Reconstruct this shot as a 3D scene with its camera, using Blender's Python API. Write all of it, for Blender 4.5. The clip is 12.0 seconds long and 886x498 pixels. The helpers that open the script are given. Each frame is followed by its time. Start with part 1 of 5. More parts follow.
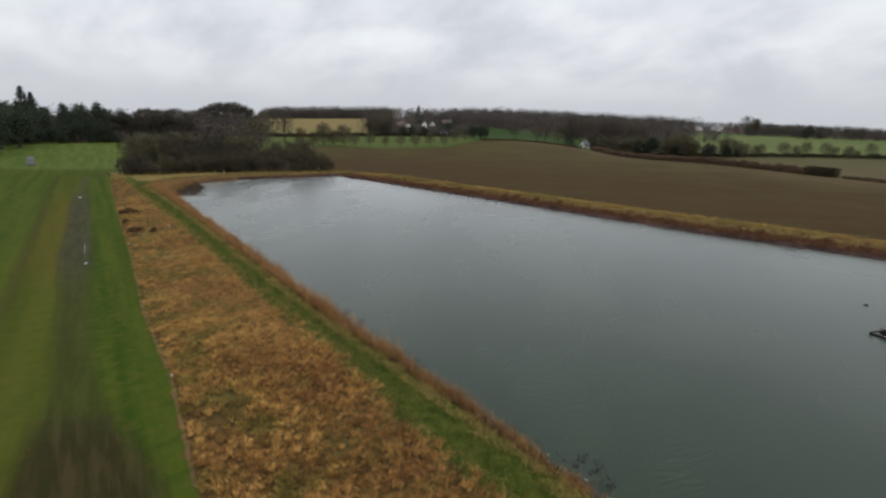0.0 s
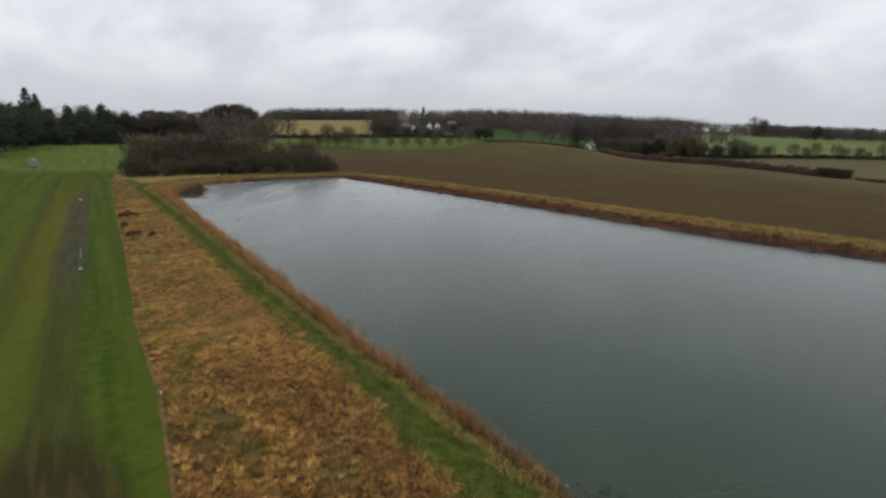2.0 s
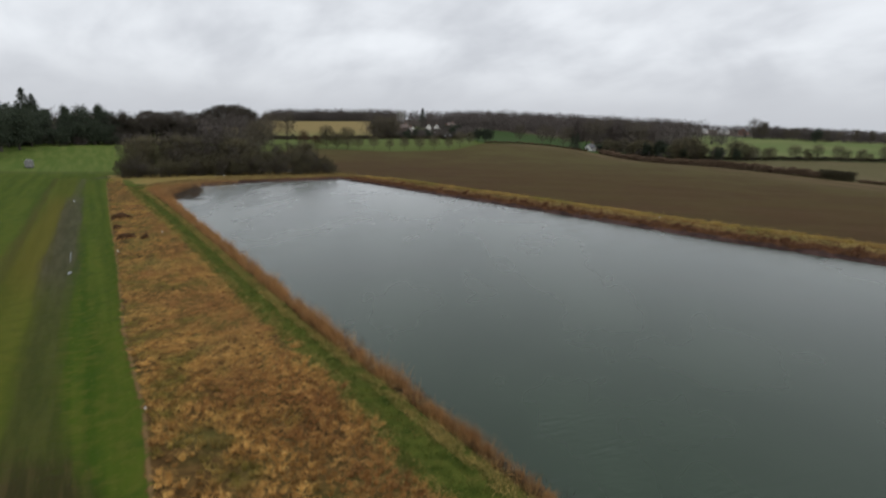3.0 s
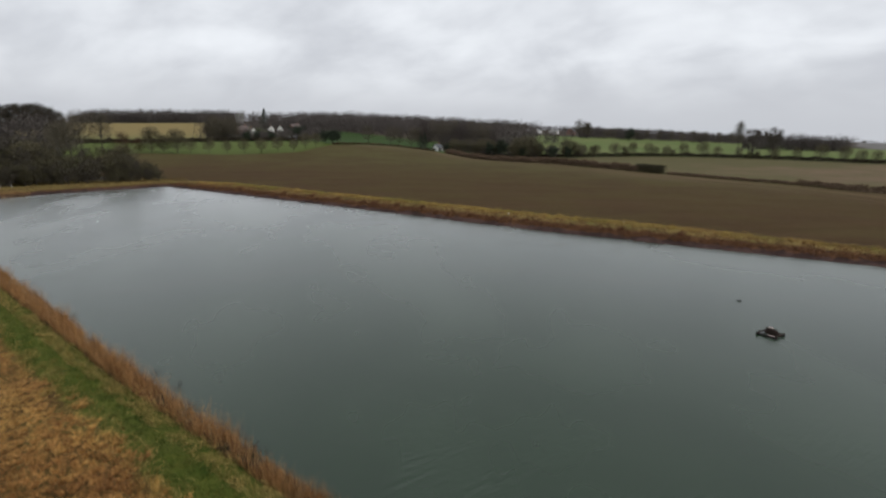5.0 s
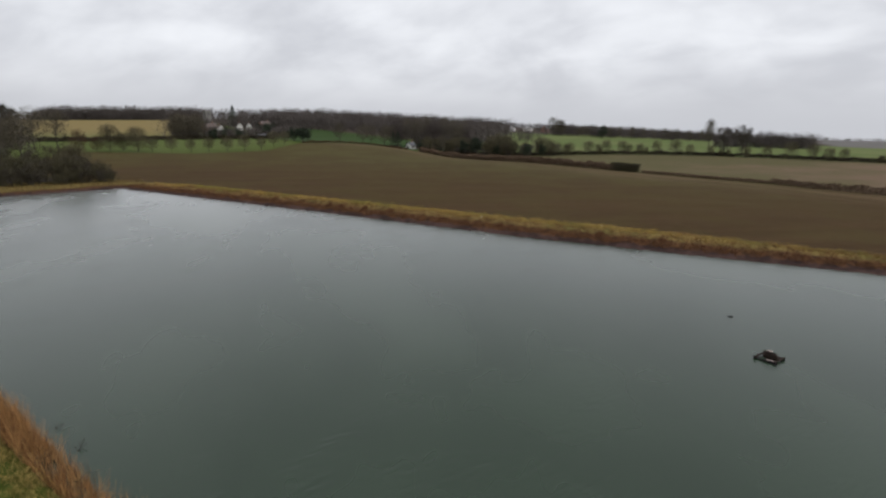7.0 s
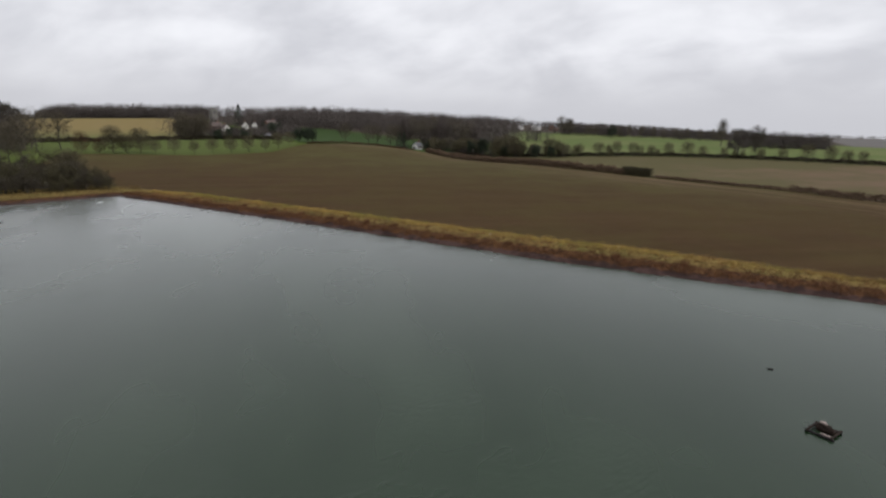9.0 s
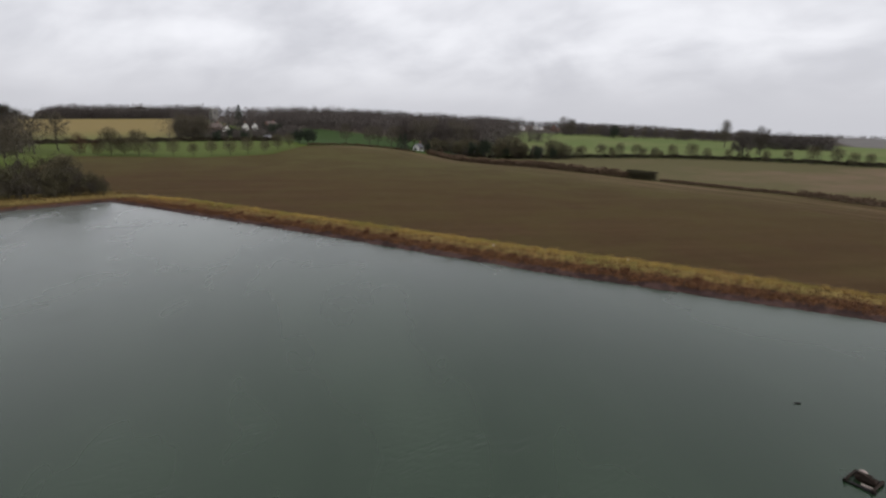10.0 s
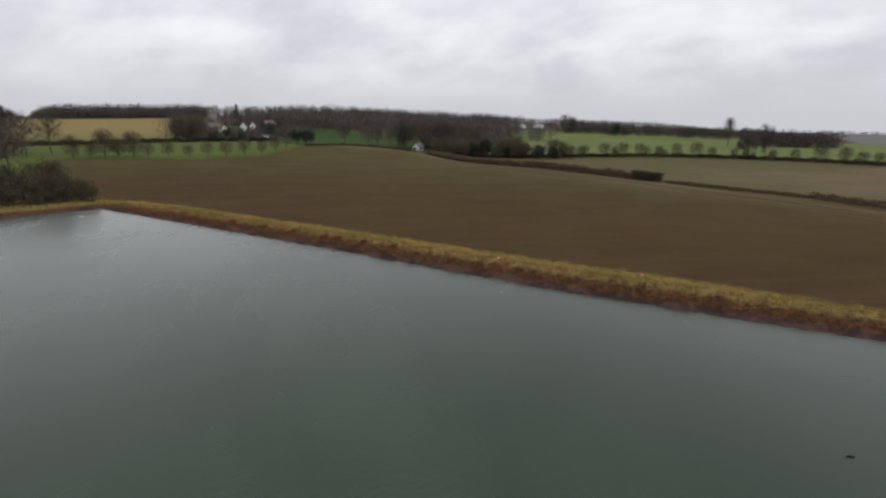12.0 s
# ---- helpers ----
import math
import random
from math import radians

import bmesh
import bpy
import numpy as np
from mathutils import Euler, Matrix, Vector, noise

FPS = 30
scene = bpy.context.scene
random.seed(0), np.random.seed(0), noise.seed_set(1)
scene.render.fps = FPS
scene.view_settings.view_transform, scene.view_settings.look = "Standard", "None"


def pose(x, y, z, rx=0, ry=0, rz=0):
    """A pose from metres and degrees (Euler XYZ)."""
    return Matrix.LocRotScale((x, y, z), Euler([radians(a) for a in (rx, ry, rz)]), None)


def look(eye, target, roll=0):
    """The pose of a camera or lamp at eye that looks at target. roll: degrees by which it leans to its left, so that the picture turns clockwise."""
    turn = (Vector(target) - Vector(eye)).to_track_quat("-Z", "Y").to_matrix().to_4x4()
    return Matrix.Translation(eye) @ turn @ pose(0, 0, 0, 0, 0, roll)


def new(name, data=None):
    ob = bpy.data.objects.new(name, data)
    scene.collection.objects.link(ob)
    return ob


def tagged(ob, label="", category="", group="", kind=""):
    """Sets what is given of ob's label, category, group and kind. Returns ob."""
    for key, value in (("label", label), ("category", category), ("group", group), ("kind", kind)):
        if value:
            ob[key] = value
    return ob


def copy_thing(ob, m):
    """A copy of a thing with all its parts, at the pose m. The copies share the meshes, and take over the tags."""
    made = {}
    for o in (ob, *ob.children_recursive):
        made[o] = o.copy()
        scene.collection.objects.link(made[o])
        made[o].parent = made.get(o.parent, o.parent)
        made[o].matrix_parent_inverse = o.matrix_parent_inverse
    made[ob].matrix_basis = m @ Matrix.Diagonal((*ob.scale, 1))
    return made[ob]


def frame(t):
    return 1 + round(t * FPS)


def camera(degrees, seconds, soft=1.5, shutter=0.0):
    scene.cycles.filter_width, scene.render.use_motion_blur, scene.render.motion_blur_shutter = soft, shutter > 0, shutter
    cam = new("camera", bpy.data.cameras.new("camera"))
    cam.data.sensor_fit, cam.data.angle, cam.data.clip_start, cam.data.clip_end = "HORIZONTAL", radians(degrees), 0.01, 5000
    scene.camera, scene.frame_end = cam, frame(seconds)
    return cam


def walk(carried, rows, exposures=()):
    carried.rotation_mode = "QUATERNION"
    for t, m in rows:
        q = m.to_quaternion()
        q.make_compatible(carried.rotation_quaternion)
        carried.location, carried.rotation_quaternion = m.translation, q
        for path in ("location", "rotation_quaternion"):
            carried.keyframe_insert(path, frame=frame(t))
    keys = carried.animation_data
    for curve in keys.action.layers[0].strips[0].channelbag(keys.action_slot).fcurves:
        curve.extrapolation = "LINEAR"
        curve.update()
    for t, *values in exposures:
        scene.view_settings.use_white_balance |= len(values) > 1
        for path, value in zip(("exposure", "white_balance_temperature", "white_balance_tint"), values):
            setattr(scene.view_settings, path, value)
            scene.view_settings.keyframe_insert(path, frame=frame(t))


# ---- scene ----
# time, eye, tilt, turn, roll
PATH = [
    (0, (-2.988, 6.062, 14.853), 77.123, -14.501, 0.701),
    (0.5, (-2.977, 6.511, 14.852), 77.269, -14.339, 0.650),
    (1, (-2.915, 7.004, 14.844), 77.378, -14.216, 0.624),
    (1.5, (-2.785, 7.570, 14.803), 77.315, -14.123, 0.599),
    (2, (-2.613, 8.272, 14.746), 77.269, -14.001, 0.638),
    (2.5, (-2.464, 9.109, 14.689), 77.330, -13.925, 0.574),
    (2.7, (-2.421, 9.466, 14.670), 77.386, -13.968, 0.661),
    (4.3, (-1.502, 12.605, 14.403), 77.593, -22.014, 0.496),
    (4.4, (-1.336, 12.839, 14.355), 77.569, -25.100, 0.599),
    (4.5, (-1.154, 13.076, 14.303), 77.664, -27.157, 0.431),
    (4.6, (-0.959, 13.314, 14.248), 77.677, -28.066, 0.506),
    (4.8, (-0.544, 13.789, 14.138), 77.727, -28.534, 0.556),
    (5, (-0.126, 14.253, 14.043), 77.759, -29.638, 0.399),
    (5.1, (0.075, 14.478, 14.007), 77.547, -31.133, 0.524),
    (5.2, (0.269, 14.698, 13.977), 77.497, -32.242, 0.589),
    (5.3, (0.457, 14.913, 13.955), 77.448, -32.852, 0.642),
    (5.5, (0.814, 15.329, 13.929), 77.391, -33.179, 0.550),
    (6, (1.611, 16.295, 13.961), 77.371, -32.872, 0.566),
    (6.5, (2.306, 17.196, 14.115), 77.511, -32.507, 0.426),
    (7, (3.001, 18.097, 14.377), 77.491, -32.291, 0.417),
    (9, (5.874, 22.359, 16.547), 77.146, -31.555, 0.489),
    (9.5, (6.598, 23.633, 17.124), 77.119, -31.505, 0.524),
    (10, (7.323, 24.931, 17.587), 77.096, -31.433, 0.472),
    (10.5, (7.997, 26.165, 17.981), 77.127, -31.378, 0.373),
    (11, (8.584, 27.269, 18.322), 77.171, -31.321, 0.333),
    (11.5, (9.081, 28.223, 18.570), 77.041, -31.205, 0.031),
    (12, (9.556, 29.028, 18.681), 76.824, -31.413, 0.213),
]
cam = camera(78.7, 12.0, soft=2.4)
walk(cam, [(t, pose(*eye, tilt, 0, turn) @ pose(0, 0, 0, 0, 0, roll)) for t, eye, tilt, turn, roll in PATH],
     [(0.0, 0.0, 6380, 9.0), (5.0, 0.0, 6400, 9.3), (7.0, 0.02, 6450, 10.5), (9.0, 0.04, 6500, 12.0), (12.0, 0.04, 6500, 12.5)])

# ---------------------------------------------------------------- light
SUN_EL, SUN_AZ = radians(28), radians(140)
world = bpy.data.worlds.new("overcast_sky")
scene.world = world
world.use_nodes = True


class Nodes:
    """Short hand for building a node tree."""

    def __init__(self, tree):
        self.t = tree
        tree.nodes.clear()

    def add(self, kind, **sets):
        n = self.t.nodes.new(kind)
        for key, value in sets.items():
            if key == "op":
                n.operation = value
            elif key == "blend":
                n.data_type, n.blend_type = "RGBA", value
            else:
                n.inputs[key.replace("_", " ")].default_value = value
        return n

    def put(self, socket, value):
        if isinstance(value, bpy.types.NodeSocket):
            self.t.links.new(value, socket)
        elif isinstance(value, tuple) and len(value) == 3 and socket.type == "RGBA":
            socket.default_value = (*value, 1)
        else:
            socket.default_value = value

    def math(self, op, a, b=0.0, c=0.0, clamp=False):
        n = self.t.nodes.new("ShaderNodeMath")
        n.operation, n.use_clamp = op, clamp
        for s, v in zip(n.inputs, (a, b, c)):
            self.put(s, v)
        return n.outputs[0]

    def mix(self, fac, a, b, blend="MIX"):
        n = self.t.nodes.new("ShaderNodeMix")
        n.data_type, n.blend_type = "RGBA", blend
        self.put(n.inputs[0], fac)
        self.put(n.inputs[6], a)
        self.put(n.inputs[7], b)
        return n.outputs[2]

    def noise(self, vector, scale, detail=4.0, rough=0.55, distort=0.0):
        n = self.t.nodes.new("ShaderNodeTexNoise")
        self.put(n.inputs["Vector"], vector)
        n.inputs["Scale"].default_value, n.inputs["Detail"].default_value = scale, detail
        n.inputs["Roughness"].default_value, n.inputs["Distortion"].default_value = rough, distort
        return n.outputs["Fac"]

    def step(self, value, lo, hi):
        n = self.t.nodes.new("ShaderNodeMapRange")
        n.interpolation_type = "SMOOTHSTEP"
        self.put(n.inputs[0], value)
        n.inputs[1].default_value, n.inputs[2].default_value = lo, hi
        n.inputs[3].default_value, n.inputs[4].default_value = 0, 1
        return n.outputs[0]

    def scaled(self, vector, x, y, z):
        n = self.t.nodes.new("ShaderNodeVectorMath")
        n.operation = "MULTIPLY"
        self.put(n.inputs[0], vector)
        n.inputs[1].default_value = (x, y, z)
        return n.outputs[0]

    def turned(self, vector, degrees):
        n = self.t.nodes.new("ShaderNodeVectorRotate")
        n.rotation_type = "Z_AXIS"
        self.put(n.inputs["Vector"], vector)
        n.inputs["Angle"].default_value = radians(degrees)
        return n.outputs[0]


def build_world():
    n = Nodes(world.node_tree)
    sky = n.t.nodes.new("ShaderNodeTexSky")
    sky.sky_type, sky.sun_disc = "NISHITA", False
    sky.sun_elevation, sky.sun_rotation = SUN_EL, SUN_AZ
    sky.dust_density, sky.air_density = 4.0, 1.5
    co = n.t.nodes.new("ShaderNodeTexCoord").outputs["Generated"]
    sep = n.t.nodes.new("ShaderNodeSeparateXYZ")
    n.put(sep.inputs[0], co)
    up = n.math("MAXIMUM", sep.outputs[2], 0.0)
    base = n.math("ADD", up, 0.42)
    comb = n.t.nodes.new("ShaderNodeCombineXYZ")
    n.put(comb.inputs[0], n.math("DIVIDE", sep.outputs[0], base))
    n.put(comb.inputs[1], n.math("DIVIDE", sep.outputs[1], base))
    layer = comb.outputs[0]
    big = n.noise(layer, 1.6, 4.0, 0.5, 0.5)
    small = n.noise(n.scaled(n.turned(layer, 60), 1.0, 1.4, 1.0), 4.6, 5.0, 0.5, 0.25)
    cover = n.math("ADD", n.math("MULTIPLY", big, 0.66), n.math("MULTIPLY", small, 0.34))
    cover = n.step(cover, 0.32, 0.68)
    cloud = n.mix(cover, (0.618, 0.635, 0.680), (0.928, 0.95, 0.988))
    haze = n.mix(n.step(up, 0.0, 0.14), (0.604, 0.618, 0.654), cloud)
    grey = n.mix(n.step(up, 0.50, 1.0), (1.0, 1.0, 1.0), (2.35, 2.3, 2.3))
    lit = n.mix(1.0, haze, grey, "MULTIPLY")
    bg_sky = n.add("ShaderNodeBackground", Strength=0.05)
    n.put(bg_sky.inputs[0], sky.outputs[0])
    bg_cloud = n.add("ShaderNodeBackground", Strength=1.0)
    n.put(bg_cloud.inputs[0], lit)
    mix = n.add("ShaderNodeMixShader", Fac=0.94)
    n.put(mix.inputs[1], bg_sky.outputs[0])
    n.put(mix.inputs[2], bg_cloud.outputs[0])
    out = n.add("ShaderNodeOutputWorld")
    n.put(out.inputs[0], mix.outputs[0])


build_world()
sun = new("sun", bpy.data.lights.new("sun", "SUN"))
sun.data.energy, sun.data.angle, sun.data.color = 1.0, radians(25), (1.0, 0.97, 0.93)
sun.matrix_world = look((0, 0, 80), (0 - 60 * math.sin(SUN_AZ), 0 - 60 * math.cos(SUN_AZ), 80 - 60 * math.tan(SUN_EL)))

# ---------------------------------------------------------------- plan
LAKE = [(8.0, 24.5), (4.6, 33.5), (-1.7, 49), (-9.7, 72.5), (-20.8, 102.6), (-30.2, 132), (-29.5, 145), (-26.5, 153.5), (-16, 160.5),
        (-4, 164.2), (6.4, 167.3), (36, 105.6), (50.8, 73.2), (62, 52.6), (90, 3), (118, -47), (145, -95), (52, -105), (16.4, 0)]
LINE_L = [(35, -100), (0, 0), (-7.8, 27), (-11.2, 38.6), (-15.6, 50.7), (-21.8, 70.6), (-34.9, 110.6), (-56.7, 179)]
LINE_B = [(50, -105), (12.5, 0), (2.8, 25.5), (0.4, 31.5), (-0.3, 35), (-2.4, 40.8), (-7.3, 53.1), (-16.2, 77.5), (-35.7, 129), (-46, 158)]
LINE_G = [(53, -105), (15.4, 0), (7.0, 24.2), (4.0, 32.4), (-2.4, 48.4), (-10.9, 71.9), (-21.7, 102), (-37.6, 142.4)]
TRACK = [(18, -60), (-2, 0), (-19.6, 47.6), (-28.2, 73.1), (-47, 130), (-62, 178)]
RUT = [(10, -60), (-10, 0), (-29, 60.5), (-38.5, 88), (-60.5, 153), (-70, 182)]
VERGE = [(13, -60), (-7, 0), (-25, 56), (-34, 82), (-54, 143), (-66, 180)]
# fields, as outlines on the plan
ARABLE = [(5, 165), (-20, 235), (-11, 304), (5, 301), (41, 286), (71, 283), (86, 297), (94, 304), (140, 307), (152, 304), (158, 288), (157.5, 233), (160, 198), (162, 143), (164, 98), (157, 66), (130, -60), (160, -300), (20, -300), (0, 100)]
PARK = [(-60, 262), (-11, 304), (5, 301), (41, 286), (71, 283), (86, 297), (94, 304), (88, 335), (60, 366), (10, 374), (-60, 374)]
YELLOW = [(-90, 378), (10, 380), (55, 374), (100, 720), (-160, 740)]
DARKGREEN = [(95, 306), (152, 306), (178, 291), (204, 262), (222, 250), (236, 330), (205, 400), (190, 425), (150, 500), (108, 470), (98, 340)]
PALEGREEN = [(185, 300), (216, 244), (268, 181), (293, 128), (310, 40), (700, 60), (560, 290), (420, 450), (365, 480), (230, 380)]
STUBBLE = [(160, 290), (175, 290), (216, 244), (268, 181), (293, 128), (310, 40), (140, -10), (157, 66), (164, 98), (162, 143), (160, 198), (157.5, 233)]
WOODLAND = [(112, 505), (150, 500), (190, 428), (210, 400), (300, 345), (420, 455), (365, 485), (470, 440), (570, 300), (720, 50), (900, -400), (4100, -900), (4100, 4100),
            (-3100, 4100), (-3100, 760), (-160, 745), (100, 725)]
# outline of the distant rise that gets a hazy ground colour
FAR_HAZE = [(590, 262), (630, 60), (700, -200), (1500, -500), (3000, -500), (3000, 1290), (1300, 585)]
FAREND = [(-47, 158), (-30, 158), (-10, 165), (10, 168), (6, 184), (-58, 186), (-55, 178)]
SCRUBLAND = [(-60, 176), (-40, 174), (8, 172), (4, 190), (-8, 212), (-56, 216)]
BOUNDARY = [(-600, 330), (-150, 222), (-96, 206), (-61, 197), (-47, 182), (-40, 186), (600, 900)]
# heights of the land, x y z
LAND = [(-120, -100, -0.5), (-60, 100, -0.4), (-92, 220, 0.2), (-115, 270, 3.5), (-40, 175, 0.5), (8, 178, 0.9), (41, 114, 0.8), (69, 57, 0.8),
        (60, 281, 3.2), (94, 304, 6.6), (140, 307, 4.7), (174, 326, 1.6), (158, 262, 0.3), (160, 198, 0.6), (162, 143, 0.1), (164, 98, -0.1), (234, 222, 1.7), (280, 150, 1.7),
        (37, 366, 6.9), (10, 720, 21), (165, 492, 14.5), (95, 470, 8.5), (362, 461, 10.5), (490, 310, 4.3), (560, 200, 0.0), (740, 360, 1), (293, 935, 33.5), (232, 952, 30), (362, 910, 31), (757, 1090, 24), (920, 954, 16), (1050, 804, 9), (1108, 720, -3), (1120, 600, -10), (2230, 945, -14), (2320, 670, -18), (2900, -700, -44), (3900, 1500, -54), (3900, 300, -58), (4100, -900, -60),
        (-150, 340, 5), (-400, 900, 20), (700, 1000, 20), (-600, -600, 0), (900, -600, 0), (150, -100, 0.8)]


_P = np.array(LAND, float)


def _kernel(dx, dy):
    return np.sqrt(dx * dx + dy * dy + 45.0**2)


_W = np.linalg.solve(_kernel(_P[:, None, 0] - _P[None, :, 0], _P[:, None, 1] - _P[None, :, 1]), _P[:, 2])


def line_side(line, x, y):
    """Signed distance to a line of points: positive to its right as it is walked."""
    best, sign = np.full(x.shape, 1e9), np.ones(x.shape)
    for (ax, ay), (bx, by) in zip(line, line[1:]):
        ex, ey = bx - ax, by - ay
        s = np.clip(((x - ax) * ex + (y - ay) * ey) / (ex * ex + ey * ey), 0, 1)
        d = np.hypot(x - ax - s * ex, y - ay - s * ey)
        near = d < best
        best = np.where(near, d, best)
        sign = np.where(near, np.where((x - ax) * ey - (y - ay) * ex > 0, 1.0, -1.0), sign)
    return best * sign


def outline(poly, x, y):
    """Signed distance to a closed outline: negative inside."""
    d = np.abs(line_side(poly + poly[:1], x, y))
    inside = np.zeros(x.shape, bool)
    for (ax, ay), (bx, by) in zip(poly, poly[1:] + poly[:1]):
        cross = (ay > y) != (by > y)
        inside ^= cross & (x < (bx - ax) * (y - ay) / (by - ay if by != ay else 1e-9) + ax)
    return np.where(inside, -d, d)


def ramp(v, lo, hi):
    s = np.clip((v - lo) / (hi - lo), 0, 1)
    return s * s * (3 - 2 * s)


def waves(x, y, size, seed):
    """Smooth bumps of about that size, from -1 to 1."""
    rng = np.random.default_rng(seed)
    out = np.zeros(x.shape)
    for _ in range(7):
        a, f, p = rng.uniform(0, 6.283), rng.uniform(0.7, 1.6) * 6.283 / size, rng.uniform(0, 6.283)
        out += np.sin((x * np.cos(a) + y * np.sin(a)) * f + p)
    return out / 4.0


def height(x, y):
    """The ground's height over the water."""
    x, y = np.asarray(x, float), np.asarray(y, float)
    z = np.zeros(x.shape)
    for (px, py, _), w in zip(LAND, _W):
        z += w * _kernel(x - px, y - py)
    z = np.clip(z, -70, 42)
    lake = outline(LAKE, x, y)
    near = line_side(LINE_L, x, y)
    # strips beside the near bank
    left = ramp(-near, 0.0, 3.0) * ramp(y, 195, 160)
    strip = np.where((near > 0) & (line_side(LINE_G, x, y) < 3), ramp(-y, -196, -172), 0.0)
    z = z * (1 - strip) + 0.25 * strip
    z = np.where(near <= 0, z * (1 - left) + left * np.minimum(z, -0.35) + (1 - left) * 0.0, z)
    z = z + 0.05 * waves(x, y, 14, 3) + np.where(near > 0, 0.04, 0.004) * waves(x, y, 2.3, 4)
    bank = 0.62 + 0.1 * waves(x, y, 6, 5)
    z = np.where(lake < 9, bank * (1 - ramp(lake, 4.0, 9)) + z * ramp(lake, 4.0, 9), z)
    # the low ridge along the far side
    far = ramp(line_side(LINE_G, x, y), 8, 14) * ramp(-y, -166, -150) * (lake > 0) * (lake < 12)
    z = z + (0.52 - 0.26 * ramp(-y, -72, -42)) * far * ramp(lake, 1.8, 6.2) * (1 - ramp(lake, 7.0, 9.6))
    wobble = lake + 0.25 * waves(x, y, 4, 6) + 0.15 * waves(x, y, 1.5, 7)
    z = np.where(wobble < 2.4, -0.12 + (z + 0.12) * ramp(wobble, -0.1, 2.4), z)
    z = np.where(wobble < 0, np.maximum(-0.12 + 0.45 * wobble, -3.0), z)
    return z


# ---------------------------------------------------------------- materials
def material(name):
    m = bpy.data.materials.new(name)
    m.use_nodes = True
    return m, Nodes(m.node_tree)


def finish(n, colour, rough=0.9, bump=None, strength=0.3, distance=0.05, **sets):
    b = n.t.nodes.new("ShaderNodeBsdfPrincipled")
    n.put(b.inputs["Base Color"], colour)
    n.put(b.inputs["Roughness"], rough)
    for key, value in sets.items():
        n.put(b.inputs[key.replace("_", " ")], value)
    if bump is not None:
        bp = n.t.nodes.new("ShaderNodeBump")
        bp.inputs["Strength"].default_value, bp.inputs["Distance"].default_value = strength, distance
        n.put(bp.inputs["Height"], bump)
        n.put(b.inputs["Normal"], bp.outputs[0])
    out = n.t.nodes.new("ShaderNodeOutputMaterial")
    n.put(out.inputs[0], b.outputs[0])


def place(n):
    return n.t.nodes.new("ShaderNodeTexCoord").outputs["Object"]


def ground_material():
    m, n = material("ground_cover")
    co = place(n)

    def zone(name):
        a = n.t.nodes.new("ShaderNodeAttribute")
        a.attribute_name = name
        return a.outputs["Fac"]

    fine, mid, big = n.noise(co, 9.0, 5), n.noise(co, 1.3, 5), n.noise(co, 0.16, 4)
    huge = n.noise(co, 0.02, 4)
    edge = n.math("MULTIPLY", n.math("SUBTRACT", mid, 0.5), 1.6)
    wide = n.math("MULTIPLY", n.math("SUBTRACT", big, 0.5), 10.0)

    def inside(name, soft=0.4, jitter=None):
        return n.step(n.math("ADD", zone(name), edge if jitter is None else jitter), soft, -soft)

    along = n.turned(co, -18.6)
    drawn = n.math("MULTIPLY", n.math("SUBTRACT", n.noise(n.scaled(along, 1.3, 0.07, 1.0), 1.0, 5), 0.5), 1.9)
    # meadow
    streak = n.noise(n.scaled(n.turned(co, -18.6), 0.55, 0.022, 1.0), 1.0, 4)
    col = n.mix(n.step(streak, 0.30, 0.70), (0.025, 0.047, 0.005), (0.052, 0.070, 0.009))
    col = n.mix(n.math("MULTIPLY", n.step(mid, 0.42, 0.70), 0.5), col, (0.074, 0.072, 0.014))
    col = n.mix(n.math("MULTIPLY", n.step(n.noise(co, 0.55, 4), 0.50, 0.68), 0.55), col, (0.024, 0.046, 0.007))
    beyond = zone("beyond")
    col = n.mix(n.math("MULTIPLY", n.step(n.math("ADD", beyond, wide), 8.0, -8.0), 0.65), col, n.mix(n.step(streak, 0.3, 0.7), (0.062, 0.094, 0.020), (0.092, 0.114, 0.032)))
    dip = n.step(n.math("ABSOLUTE", n.math("ADD", beyond, edge)), 2.2, 0.6)
    col = n.mix(n.math("MULTIPLY", dip, 0.55), col, (0.040, 0.040, 0.014))
    # far fields
    tone = n.step(huge, 0.35, 0.65)
    stripes = n.noise(n.scaled(n.turned(co, 20), 0.012, 0.22, 1.0), 1.0, 5)
    soil = n.mix(n.step(stripes, 0.35, 0.65), (0.046, 0.0300, 0.0145), (0.061, 0.0400, 0.0200))
    soil = n.mix(n.math("MULTIPLY", n.step(big, 0.4, 0.7), 0.40), soil, (0.049, 0.037, 0.0160))
    rows = n.noise(n.scaled(n.turned(co, 20), 0.004, 0.75, 1.0), 1.0, 4)
    soil = n.mix(n.math("MULTIPLY", n.step(rows, 0.45, 0.65), 0.45), soil, (0.045, 0.031, 0.0155))
    soil = n.mix(n.math("MULTIPLY", tone, 0.6), soil, (0.056, 0.043, 0.0178))
    soil = n.mix(n.math("MULTIPLY", n.step(fine, 0.5, 0.75), 0.35), soil, (0.040, 0.029, 0.016))
    blot = n.noise(co, 0.055, 5, 0.65)
    soil = n.mix(n.math("MULTIPLY", n.step(blot, 0.45, 0.62), 0.55), soil, (0.058, 0.048, 0.0185))
    soil = n.mix(n.math("MULTIPLY", n.step(n.noise(co, 0.42, 5, 0.7), 0.50, 0.70), 0.35), soil, (0.074, 0.052, 0.0260))
    soil = n.mix(n.math("MULTIPLY", n.step(n.math("ADD", zone("lake"), wide), 35, 120), 0.55), soil, n.mix(n.step(blot, 0.4, 0.6), (0.052, 0.044, 0.0175), (0.062, 0.056, 0.0215)))
